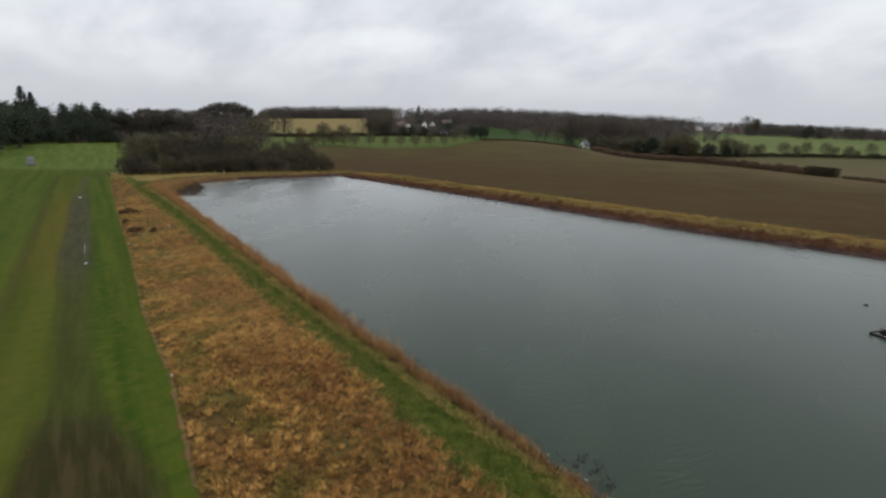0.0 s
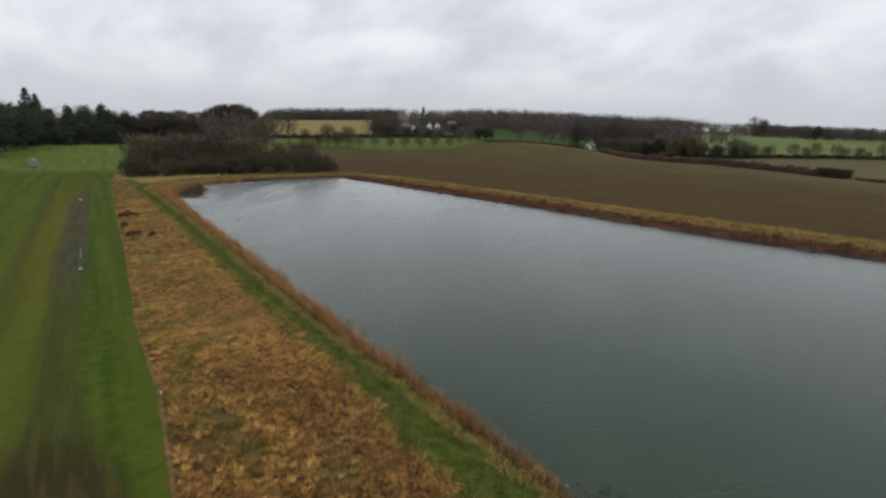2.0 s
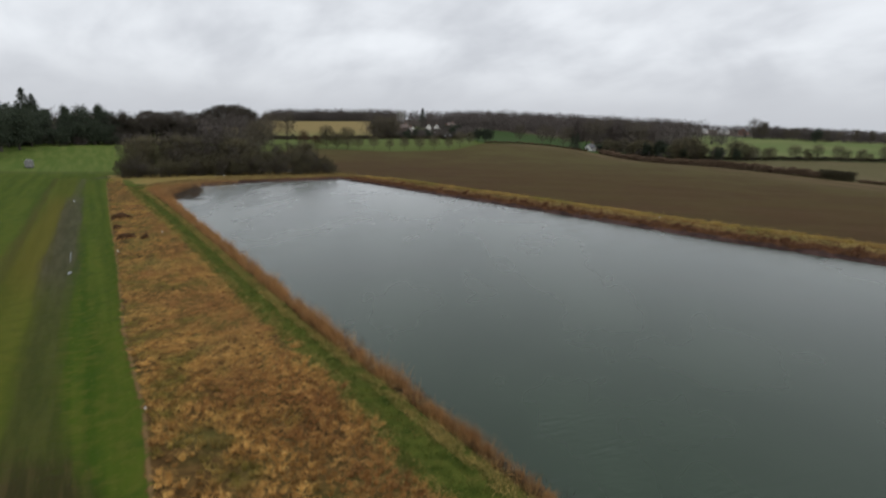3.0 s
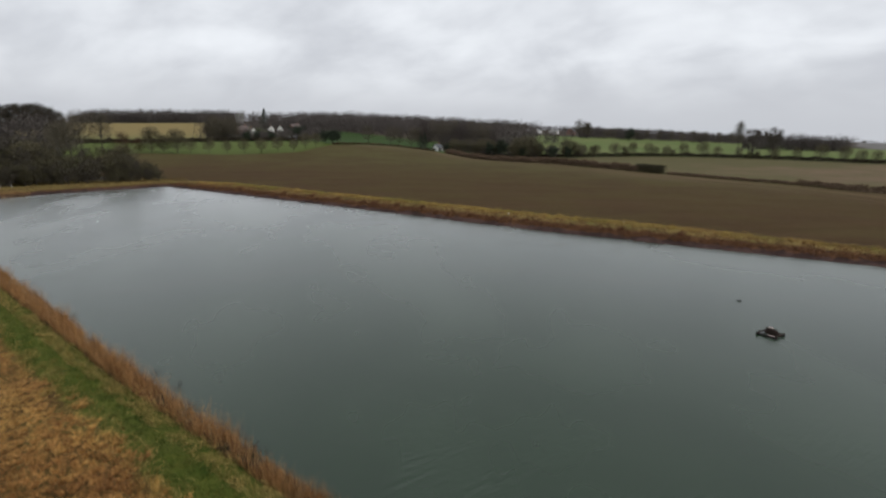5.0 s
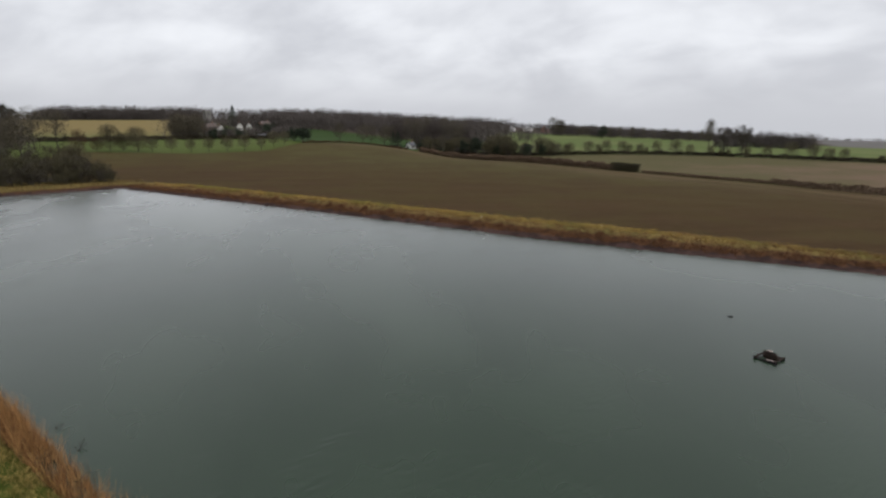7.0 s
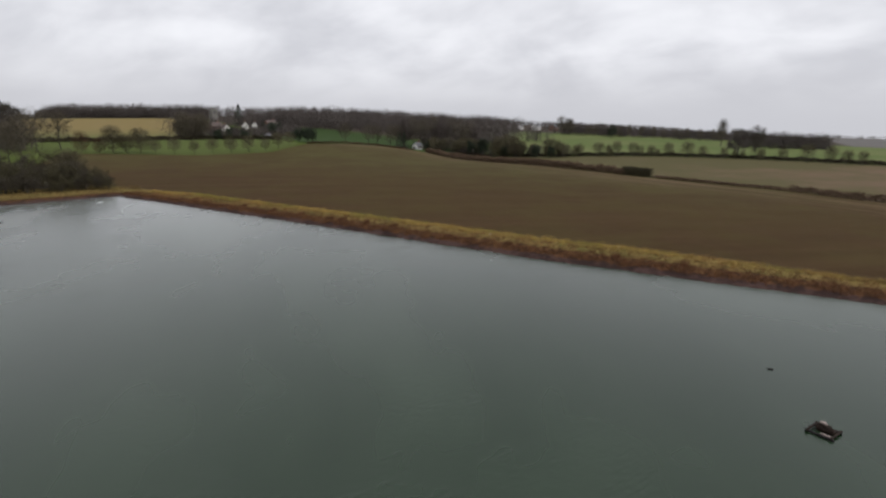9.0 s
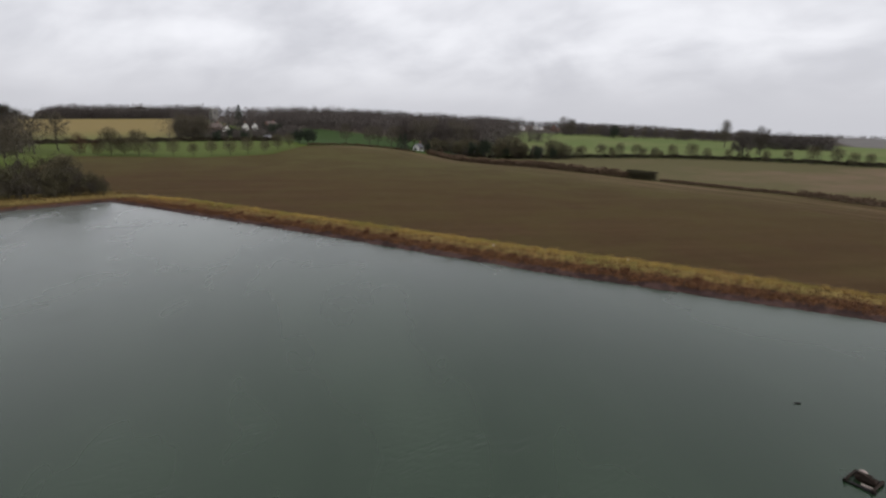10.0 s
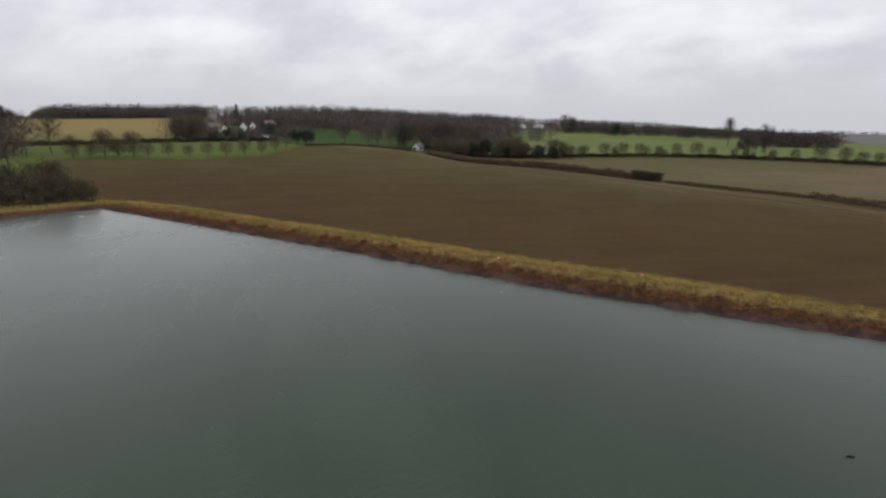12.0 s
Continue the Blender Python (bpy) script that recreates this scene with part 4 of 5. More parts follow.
BARE = [bare_kind(s, TWIGS) for s in (101, 102, 103, 104)]
SLIM = [bare_kind(s, TWIGS, reach=0.26, rise=1.9) for s in (111, 112)]
OLIVE = [bare_kind(s, TWIGS_OLIVE, limbs_n=20, reach=0.40, low=0.14, rise=0.7, twigs=1, twig=0.07, width=0.0050, fill=2600) for s in (121, 122, 123)]
RUST = [bare_kind(s, TWIGS_RUST, limbs_n=20, reach=0.42, low=0.10, twigs=1, twig=0.07, width=0.0042, fill=2400) for s in (131,)]
ORCHARD = [bare_kind(s, TWIGS_OLIVE, limbs_n=18, reach=0.44, low=0.26, rise=0.6, twigs=1, twig=0.07, width=0.0054, fill=1500) for s in (141, 142, 143)]
SPIRE = [spire_kind(s) for s in (151, 152)]
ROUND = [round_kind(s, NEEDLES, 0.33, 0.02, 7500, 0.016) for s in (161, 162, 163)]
OAK = [round_kind(s, DULL, 0.42, 0.26, 11000, 0.0125) for s in (175, 176)]
HEDGE_OAK = [round_kind(s, OAK_HAZED, 0.44, 0.28, 8500, 0.0125) for s in (177,)]
LANE_OAK = [round_kind(s, LANE_TWIGS, 0.42, 0.20, 7000, 0.0135) for s in (191, 192, 193)]
BUSHY = [round_kind(s, SCRUB, 0.42, 0.10, 3900, 0.0135) for s in (171, 172)]
BUSHY += [round_kind(173, DULL, 0.42, 0.10, 3700, 0.0138)]


def dome_kind(seed, mat):
    """A broad crown of many twig clumps with a closed, rounded outline."""
    rng = np.random.default_rng(seed)
    g = rng.normal(0, 1, (90, 3))
    g /= np.linalg.norm(g, axis=1)[:, None]
    c = g * (rng.uniform(0.55, 1.0, 90) ** 0.6)[:, None] * np.array([0.38, 0.38, 0.36]) + np.array([0, 0, 0.56])
    tris = clump_tris(rng, c, rng.uniform(0.07, 0.12, 90), 12000, 0.0125)
    tris[:, :, 2] = np.maximum(tris[:, :, 2], 0.04) / tris[:, :, 2].max()
    limbs = [(np.zeros(3), np.array([0.0, 0.01, 0.45]), 0.03, 0.02)] + [(np.array([0, 0.01, rng.uniform(0.2, 0.45)]), q, 0.011, 0.003) for q in c[:14]]
    return limb_mesh("trunk", limbs, 5, BARK), tri_mesh("crown", tris, mat)


DOME = [dome_kind(s, DULL) for s in (181, 182)]
FIRST = {}
rng_trees = np.random.default_rng(5)


def plant(kind_name, kinds, x, y, tall, label, group="", wide=1.0, sink=0.15, name="tree"):
    k = int(rng_trees.integers(0, len(kinds)))
    key = (kind_name, k, label)
    m = pose(x, y, ground_z(x, y) - sink, 0, 0, float(rng_trees.uniform(0, 360))) @ Matrix.Diagonal((tall * wide, tall * wide, tall, 1))
    if key not in FIRST:
        ob = tree_thing(name, *kinds[k], label, "tree" if name == "tree" else name, group)
        ob.matrix_basis = m
        FIRST[key] = ob
        return ob
    ob = FIRST[key]
    made = copy_thing(ob, Matrix.Identity(4))
    made.matrix_basis = m
    return made


def u(a, b):
    return float(rng_trees.uniform(a, b))


# scrub wood at the far end of the reservoir
for k in range(25):
    x = -52 + 2.4 * k + u(-0.8, 0.8)
    plant("scrub", BUSHY, x, 175.5 + u(-1, 2), u(3.8, 6.2), "dense brown leafless willow scrub behind the bank", "scrub wood", u(1.1, 1.5), 0.3)
for _ in range(40):
    x, y = u(-52, 6), u(177, 184)
    plant("scrub", BUSHY, x, y, u(5, 8.2) * float(np.interp(x, (-16, 0, 6), (1.0, 0.95, 0.55))), "dense brown leafless willow scrub behind the bank", "scrub wood", u(1.0, 1.35), 0.3)
for _ in range(26):
    x, y = u(-52, -2), u(184, 196)
    plant("wood", OLIVE + BUSHY + BUSHY, x, y, u(8, 10.5) + (2.5 if x < -20 else 0), "leafless tree in the wood behind the reservoir", "scrub wood", u(0.9, 1.2), 0.3)
for x, y, h in ((-51, 187, 11.5), (-47.5, 190, 12.5), (-44, 186, 11), (-41, 191, 12.5), (-37, 188, 12), (-33, 191, 12)):
    plant("wood", OLIVE + BUSHY + BUSHY, x, y, h, "leafless tree in the wood behind the reservoir", "scrub wood", 1.1, 0.3)
# high trees on the rise behind it
for x, y, h, w in ((-45.3, 461.0, 20.4, 1.18), (-51.3, 458.0, 23.4, 1.06), (-58.5, 463.0, 22.9, 1.12), (-65.7, 458.0, 21.9, 1.12), (-71.7, 463.0, 19.4, 1.12),
                   (-82.5, 461.0, 16.4, 1.23), (-93.3, 463.0, 17.4, 1.23), (-105.3, 459.0, 16.4, 1.23), (-114.9, 463.0, 17.4, 1.23)):
    plant("dome", DOME, x, y, h, "tall dense leafless tree on the rise behind the wood", "scrub wood", w, 0.3)

# dark wood beyond the meadow
for x, y, h in ((-132.9, 317.5, 26), (-129.5, 318.6, 23.5), (-136.5, 320, 19)):
    plant("spire", SPIRE, x, y, h, "tall dark conifer at the meadow's edge", "meadow wood", u(1.7, 1.9))
for x, y, h, w in ((-141, 298, 21, 1.3), (-150, 285, 22, 1.3), (-134, 306, 20, 1.2), (-127, 310, 17, 1.15), (-128, 317, 21, 1.0), (-146, 272, 18, 1.2),
                   (-112, 316, 19.5, 1.1), (-105, 318, 20.5, 1.15), (-98.5, 320, 18, 1.1), (-108, 311, 14, 1.25), (-101, 313, 12, 1.2)):
    plant("round", ROUND, x, y, h, "dark evergreen tree at the meadow's edge", "meadow wood", w)
for x, y, h, w in ((-114, 246, 21, 0.9), (-121, 266, 20.5, 1.1), (-117.5, 273, 19, 1.0), (-127, 286, 16, 1.2), (-121, 292, 12, 1.3), (-134, 290, 17, 1.2), (-113, 300, 10, 1.4), (-126, 303, 13, 1.3),
                   (-109, 309, 13, 1.3), (-102, 311, 12, 1.3), (-96, 314, 11, 1.3)):
    plant("round", ROUND, x, y, h, "dark evergreen tree at the meadow's edge", "meadow wood", w)
for x, y, h, w in ((-90, 320, 18, 1.0), (-84, 322, 14, 1.1), (-77, 325, 17.5, 1.0), (-70, 327, 16, 1.1), (-62, 326, 15, 1.1), (-95, 324, 17, 0.9)):
    plant("oak", OAK, x, y, h, "dense dull-brown tree of the wood beyond the meadow", "meadow wood", w)

# trees about the park and the village
for x, y, h in ((-20, 265, 19), (-20, 316, 20), (-12, 327, 19), (-28, 300, 15), (-24, 268, 16)):
    plant("bare", BARE, x, y, h, "tall leafless tree beside the park", "park trees", 0.95)
for x, y, h in ((8, 304, 13.5), (18.5, 300, 12), (13, 304, 9)):
    plant("olive", OLIVE, x, y, h, "leafless bushy tree in the park", "park trees", 1.1)
plant("rust", RUST, -3.5, 307, 10.5, "rusty-brown leafless bushy tree in the park", "park trees", 1.0)
plant("rust", RUST, 3, 306, 7.5, "rusty-brown leafless bushy tree in the park", "park trees", 1.2)
for k in range(9):
    plant("orchard", ORCHARD, 24 + 7.6 * k, float(np.interp(24 + 7.6 * k, (24, 41, 71, 86), (294, 287, 284, 298))) + 2.5 + u(-0.5, 1.5), u(6.6, 8.8), "small leafless orchard tree with a round crown", "orchard trees", u(1.0, 1.25))
for _ in range(10):
    plant("bare", BARE, u(47, 66), u(425, 465), u(14, 19), "tall leafless tree at the village edge", "village trees", u(0.95, 1.15))
for x, y, h in ((96, 320, 8), (100, 318, 8), (104, 322, 7.5), (90, 468, 7), (98, 474, 6), (116, 478, 8), (120, 470, 9), (84, 452, 7), (108, 462, 5), (112, 440, 9), (62, 366, 7), (120, 452, 10), (78, 372, 6), (108, 372, 6)):
    plant("round", ROUND, x, y, h, "dark evergreen tree beside the village houses", "village trees", u(1.0, 1.3))
plant("spire", SPIRE, 113, 560, 19, "dark pointed cedar near the church", "", 1.9)
for x, y, h in ((152.5, 311, 9), (176, 318, 6), (184, 300, 6)):
    plant("spire", SPIRE, x, y, h, "dark green conifer beside the farm lane", "lane conifers", 1.6)
for x, y, h in ((179.5, 326, 5), (190, 279, 11), (186, 285, 9), (204, 262, 8), (208, 258, 6.5), (196, 268, 7)):
    plant("round", ROUND, x, y, h, "dark evergreen at the hedge", "lane trees", 1.0)
for _ in range(22):
    k = u(0, 1)
    plant("bare", BARE + OLIVE, 182 + 30 * k + u(-3, 3), 300 - 62 * k + u(-3, 3), u(6, 11.5), "leafless tree beside the lane", "lane trees", u(0.9, 1.2))
for x, y, h in ((148, 345, 14), (135, 352, 13), (162, 342, 15), (168, 346, 15), (176, 350, 16), (157, 352, 14)):
    plant("bare", BARE, x, y, h, "tall leafless tree beside the lane", "lane trees", 1.0)
for x, y, h in ((179, 316, 10), (183, 312, 9), (186, 308, 10.5), (190, 303, 9.5), (181, 321, 8), (188, 313, 11)):
    plant("bare", BARE + OLIVE, x, y, h, "leafless tree beside the lane", "lane trees", 1.15)
for x, y, h in ((180, 312, 3.5), (185, 305, 4), (189, 298, 4), (183, 309, 3)):
    plant("under", BUSHY, x, y, h, "brown undergrowth beside the lane", "lane trees", 1.6)
# high wood behind the cottage, and the trees that stand before it
for x, y, h, w in ((173.1, 345.0, 20.5, 0.62), (181.3, 347.5, 22.0, 0.60), (185.3, 340.6, 22.5, 0.66), (193.9, 342.6, 24.0, 0.62), (195.0, 332.6, 22.8, 0.58), (203.1, 334.7, 23.3, 0.66), (204.9, 326.3, 22.4, 0.60), (206.3, 318.2, 21.5, 0.62), (206.6, 310.7, 18.5, 0.66),
                   (177, 352, 18, 0.8), (189, 350, 19, 0.8), (199, 341, 19, 0.8), (209, 326, 17, 0.8)):
    plant("lane_oak", LANE_OAK + BARE[:1], x, y, h, "tall dark leafless tree of the wood by the lane", "lane trees", w, 0.3)
for x, y, h, w in ((193.1, 268.6, 12.6, 0.85), (198.9, 269.2, 14.0, 0.85), (198.7, 261.7, 12.8, 0.9)):
    plant("olive", OLIVE, x, y, h, "tall grey-brown leafless tree beside the lane", "lane trees", w)
for x, y, h in ((197.2, 242.1, 8.0), (206.0, 240.0, 7.0)):
    plant("round", ROUND, x, y, h, "dark evergreen at the hedge", "lane trees", 0.8)
plant("spire", SPIRE, 164.5, 328.0, 10.5, "dark green conifer beside the farm lane", "lane conifers", 1.7)
# hedge line with small trees
HEDGEROW = np.array([(198, 272), (216, 244), (250, 206), (268, 181), (285, 145), (300, 90), (310, 40)], float)
for x, y in ((213, 236), (216, 233), (219, 230), (225, 223), (228, 220), (231, 217), (236, 211), (238, 208), (241, 204), (246, 198), (251, 191), (254, 185),
             (260, 177), (267, 163), (271, 156), (275, 147), (278, 139), (281, 133), (283, 128)):
    plant("hedgerow", ORCHARD + OLIVE[:1], x + u(-1, 1), y + u(-1, 1), u(6.2, 9.2), "small leafless hedgerow tree", "hedgerow trees", u(0.9, 1.15))
for k in range(18):
    j = u(0, 5.2)
    i = int(j)
    x, y = HEDGEROW[i] + (HEDGEROW[i + 1] - HEDGEROW[i]) * (j - i)
    plant("hedgerow", OLIVE[:2], x + u(-2, 2), y + u(-2, 2), u(2.6, 4.5), "small leafless hedgerow bush", "hedgerow trees", u(1.0, 1.4))
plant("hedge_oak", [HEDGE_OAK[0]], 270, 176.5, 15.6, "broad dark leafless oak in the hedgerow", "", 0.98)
plant("hedge_oak", [BUSHY[2]], 322, 196.5, 16.4, "smaller leafless oak behind the hedgerow", "", 0.66)
plant("oak", [BUSHY[2]], 386, 232, 17, "dark leafless oak beyond the pale field", "", 0.9)
plant("slim", SLIM, 392.7, 261.7, 22.0, "tall slim leafless poplar beyond the pale field", "", 0.9)
for k in range(22):
    plant("slim", SLIM + BARE, 393 + 5.2 * k + u(-4, 4), 436 - 6.4 * k + u(-5, 5), u(9.5, 13) + (7 if k < 3 else 0), "leafless tree of the row beyond the pale field", "far row", u(0.9, 1.2))
plant("round", [ROUND[0]], 414, 384, 13, "dark round tree at the pale field's edge", "", 1.0)


def band(rng, n, a, b, depth, lo, hi, hi_end=None):
    """Random tree places along a strip: x, y and height."""
    s, d = rng.random(n), rng.random(n)
    x = a[0] + (b[0] - a[0]) * s + depth[0] * d + rng.normal(0, 3, n)
    y = a[1] + (b[1] - a[1]) * s + depth[1] * d + rng.normal(0, 3, n)
    top = hi if hi_end is None else hi + (hi_end - hi) * s
    return np.stack([x, y, (lo / hi + (1 - lo / hi) * rng.random(n) ** 1.3) * top], -1)


def woods(name, seed, strips, n, size, mat, label):
    """Woodland too far to tell its trees apart: crowns of loose twigs over thin trunks."""
    rng = np.random.default_rng(seed)
    s = np.concatenate([band(rng, *strip) for strip in strips])
    z = height(s[:, 0], s[:, 1])
    out = []
    for (x, y, h), g in zip(s, z):
        d = rng.normal(0, 1, (n, 3))
        d /= np.linalg.norm(d, axis=1)[:, None]
        wide = rng.uniform(0.32, 0.50)
        c = np.array([x, y, g + h * 0.52]) + d * np.array([wide, wide, 0.46]) * h * (rng.random(n) ** 0.36)[:, None]
        c[: n // 6, 2] = g + h * rng.uniform(0.0, 0.3, n // 6)
        w = (d * 0.4 + rng.normal(0, 0.7, (n, 3)) + np.array([0, 0, 0.2])) * 0.05 * h
        e = rng.normal(0, 1, (n, 3)) * size
        out.append(np.stack([c - e, c + e, c + w], 1))
        for q in range(3):
            a = rng.normal(0, 0.10 * h, 2)
            t = np.array([[-0.16, 0, 0], [0.16, 0, 0], [a[0], a[1], (0.6 + 0.15 * q) * h]]) + np.array([x, y, g - 0.2])
            out.append(t[None])
    tagged(new(name, tri_mesh(name, np.concatenate(out), mat)), label, "woods", kind="stuff")


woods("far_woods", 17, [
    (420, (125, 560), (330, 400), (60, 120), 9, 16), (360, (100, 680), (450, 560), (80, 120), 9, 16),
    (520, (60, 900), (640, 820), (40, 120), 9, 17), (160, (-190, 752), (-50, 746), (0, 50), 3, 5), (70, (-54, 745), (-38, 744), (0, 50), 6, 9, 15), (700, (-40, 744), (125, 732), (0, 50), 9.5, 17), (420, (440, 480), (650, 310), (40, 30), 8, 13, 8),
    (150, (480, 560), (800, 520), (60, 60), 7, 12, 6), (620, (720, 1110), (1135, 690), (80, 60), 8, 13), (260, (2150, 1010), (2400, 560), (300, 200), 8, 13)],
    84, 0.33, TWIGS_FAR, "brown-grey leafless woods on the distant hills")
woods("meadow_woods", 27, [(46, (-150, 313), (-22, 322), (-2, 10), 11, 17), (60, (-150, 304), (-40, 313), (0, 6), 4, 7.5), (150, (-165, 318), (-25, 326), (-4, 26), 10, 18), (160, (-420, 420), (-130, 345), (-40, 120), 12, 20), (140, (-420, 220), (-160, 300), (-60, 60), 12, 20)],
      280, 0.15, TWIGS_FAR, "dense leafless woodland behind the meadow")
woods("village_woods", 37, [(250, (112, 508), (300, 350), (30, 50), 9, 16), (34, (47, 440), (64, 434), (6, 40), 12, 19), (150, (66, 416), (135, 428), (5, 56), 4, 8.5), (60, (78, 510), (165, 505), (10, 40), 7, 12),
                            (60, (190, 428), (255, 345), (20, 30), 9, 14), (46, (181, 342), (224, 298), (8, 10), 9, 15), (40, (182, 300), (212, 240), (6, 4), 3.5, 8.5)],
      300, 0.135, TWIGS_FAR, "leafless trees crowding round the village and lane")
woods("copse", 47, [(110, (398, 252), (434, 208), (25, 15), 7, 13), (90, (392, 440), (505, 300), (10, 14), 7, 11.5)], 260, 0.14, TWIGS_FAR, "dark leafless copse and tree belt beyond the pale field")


def hedge(points, tall, thick, per_metre, mat, label, clipped=False):
    rng = np.random.default_rng(len(points) * 7 + int(tall * 10) + abs(int(points[0][0])))
    out = []
    for (ax, ay), (bx, by) in zip(points, points[1:]):
        length = math.hypot(bx - ax, by - ay)
        n = int(length * per_metre)
        s = rng.random(n)
        x = ax + (bx - ax) * s + rng.normal(0, thick * 0.35, n)
        y = ay + (by - ay) * s + rng.normal(0, thick * 0.35, n)
        top = tall * (0.95 + 0.05 * waves(x, y, 3, 51) if clipped else 0.85 + 0.25 * waves(x, y, 7, 51))
        z = height(x, y) + top * rng.random(n) ** 0.8
        c = np.stack([x, y, z], -1)
        e = rng.normal(0, 1, (n, 2, 3)) * (0.12 if clipped else 0.2)
        e[:, 1, 2] += 0.15
        out.append(np.stack([c, c + e[:, 0], c + e[:, 1]], 1))
    tagged(new("hedge", tri_mesh("hedge", np.concatenate(out), mat)), label, "hedge")


hedge([(160, 292), (158.5, 262), (158, 233), (160, 198), (161, 166), (161.5, 153)], 2.7, 2.2, 320, HEDGE_BROWN, "brown leafless field hedge")
hedge([(161.7, 153), (162, 143)], 2.9, 2.0, 1300, SCRUB, "dense dark clipped end of the field hedge", True)
hedge([(162.2, 141), (163.5, 120), (164, 98)], 0.8, 1.1, 130, HEDGE_BROWN, "low brown hedge between two fields")
hedge([(164, 98), (158.6, 80), (157, 66), (146, 20), (130, -60)], 1.7, 1.5, 150, HEDGE_BROWN, "gappy brown hedge between two fields")
hedge([(180, 292), (198, 270), (216, 244), (250, 206), (268, 181), (285, 145), (300, 90), (310, 40)], 1.9, 1.6, 240, THORN, "dark hedgerow below the pale green field")
hedge([(-60, 376), (10, 377), (60, 370), (92, 345)], 2.6, 1.8, 330, THORN, "dark hedge between park and yellow field")
hedge([(96, 306), (140, 309), (156, 299)], 1.0, 1.4, 70, TWIGS_RUST, "low hedge along the crest of the field")


# ---------------------------------------------------------------- buildings
def house(x, y, turn, length, depth, eaves, ridge, wall, roof, label, windows=3, chimney=True):
    ob = tagged(new("house"), label, "house")
    bm = bmesh.new()
    l, d = length / 2, depth / 2
    pts = [(-l, -d, -1), (l, -d, -1), (l, d, -1), (-l, d, -1), (-l, -d, eaves), (l, -d, eaves), (l, d, eaves), (-l, d, eaves), (-l, 0, ridge), (l, 0, ridge)]
    v = [bm.verts.new(p) for p in pts]
    for f in ((0, 1, 5, 4), (2, 3, 7, 6), (1, 2, 6, 9, 5), (3, 0, 4, 8, 7), (3, 2, 1, 0)):
        bm.faces.new([v[k] for k in f])
    part("wall", bm, wall, ob)
    bm = bmesh.new()
    o = 0.35
    for s in (1, -1):
        rise = (ridge - eaves) / d
        low = [(-l - o, s * (d + o), eaves - o * rise + 0.05), (l + o, s * (d + o), eaves - o * rise + 0.05), (l + o, 0, ridge + 0.05), (-l - o, 0, ridge + 0.05)]
        a = [bm.verts.new(p) for p in low]
        b = [bm.verts.new((p[0], p[1], p[2] + 0.18)) for p in low]
        bm.faces.new(a)
        bm.faces.new(b)
        for k in range(4):
            bm.faces.new((a[k], a[(k + 1) % 4], b[(k + 1) % 4], b[k]))
    bmesh.ops.recalc_face_normals(bm, faces=bm.faces)
    roof_ob = part("roof", bm, roof, ob)
    if chimney:
        bm = bmesh.new()
        box(bm, (0.7, 0.7, 1.8), (l * 0.55, 0, ridge + 0.5))
        box(bm, (0.85, 0.85, 0.15), (l * 0.55, 0, ridge + 1.4))
        part("chimney", bm, BRICK, roof_ob)
    for k in range(windows):
        for storey in range(2 if eaves > 4 else 1):
            bm = bmesh.new()
            wx, wz = -l + length * (k + 0.7) / (windows + 0.4), 1.3 + 2.5 * storey
            box(bm, (1.0, 0.08, 1.1), (wx, -d - 0.03, wz))
            pane = part("window", bm, GLASS, ob)
            bm = bmesh.new()
            for at, size in (((wx, -d - 0.08, wz - 0.62), (1.2, 0.18, 0.09)), ((wx, -d - 0.08, wz), (0.06, 0.05, 1.1)), ((wx, -d - 0.08, wz + 0.55), (1.06, 0.05, 0.07))):
                box(bm, size, at)
            part("frame", bm, PALE, pane)
    bm = bmesh.new()
    box(bm, (0.1, 0.95, 2.0), (-l - 0.04, d * 0.5, 1.0), 0, 0, 0.01)
    part("door", bm, DARKWOOD, ob)
    bm = bmesh.new()
    box(bm, (0.08, 0.9, 1.0), (-l - 0.03, 0, eaves - 1.2))
    part("window", bm, GLASS, ob)
    ob.matrix_basis = pose(x, y, ground_z(x, y), 0, 0, turn)
    return ob


house(175.5, 331, 28, 5.4, 4.2, 2.3, 4.3, RENDER_WHITE, SLATE, "low white-rendered cottage with a slate roof by the lane")
house(187, 324, 60, 7, 4, 2.2, 3.4, BRICK, ROOF, "low brick outbuilding beside the lane", 2, False)
house(189, 291, 80, 5, 3, 3.4, 4.8, STONE, ROOF, "small pale stone cottage among hedge trees", 2)
house(88.6, 491, 96, 7.5, 4.8, 3.8, 6.4, RENDER_WHITE, ROOF, "white gabled village house")
house(104.2, 493, 82, 7.5, 4.8, 4.6, 7.6, RENDER_WHITE, ROOF, "white gabled village house")
house(112.0, 494, 75, 7, 4.6, 4.2, 7.0, RENDER_WHITE, SLATE, "white gabled village house")
house(82, 501, 20, 11, 6, 4.6, 7.6, BRICK, ROOF, "brick village house with a tiled roof")
house(126, 498, 30, 10, 6, 4.4, 7.2, BRICK, ROOF, "brick village house with a tiled roof")
house(75, 441, 15, 4.5, 3, 1.6, 2.6, RENDER_WHITE, SLATE, "low white shed among the village gardens", 1, False)
house(102.5, 416, 20, 5, 3, 1.5, 2.4, RENDER_WHITE, SLATE, "low white shed among the village gardens", 1, False)
house(406, 530, 40, 9, 6, 3, 5, RENDER_WHITE, SLATE, "white farm cottage on the far rise")
house(418, 524, 40, 7, 6, 3, 4.6, RENDER_WHITE, SLATE, "white farm building on the far rise", 2, False)
house(444, 526, 35, 16, 8, 3.5, 5.5, RENDER_WHITE, SLATE, "long pale barn on the far rise", 4, False)
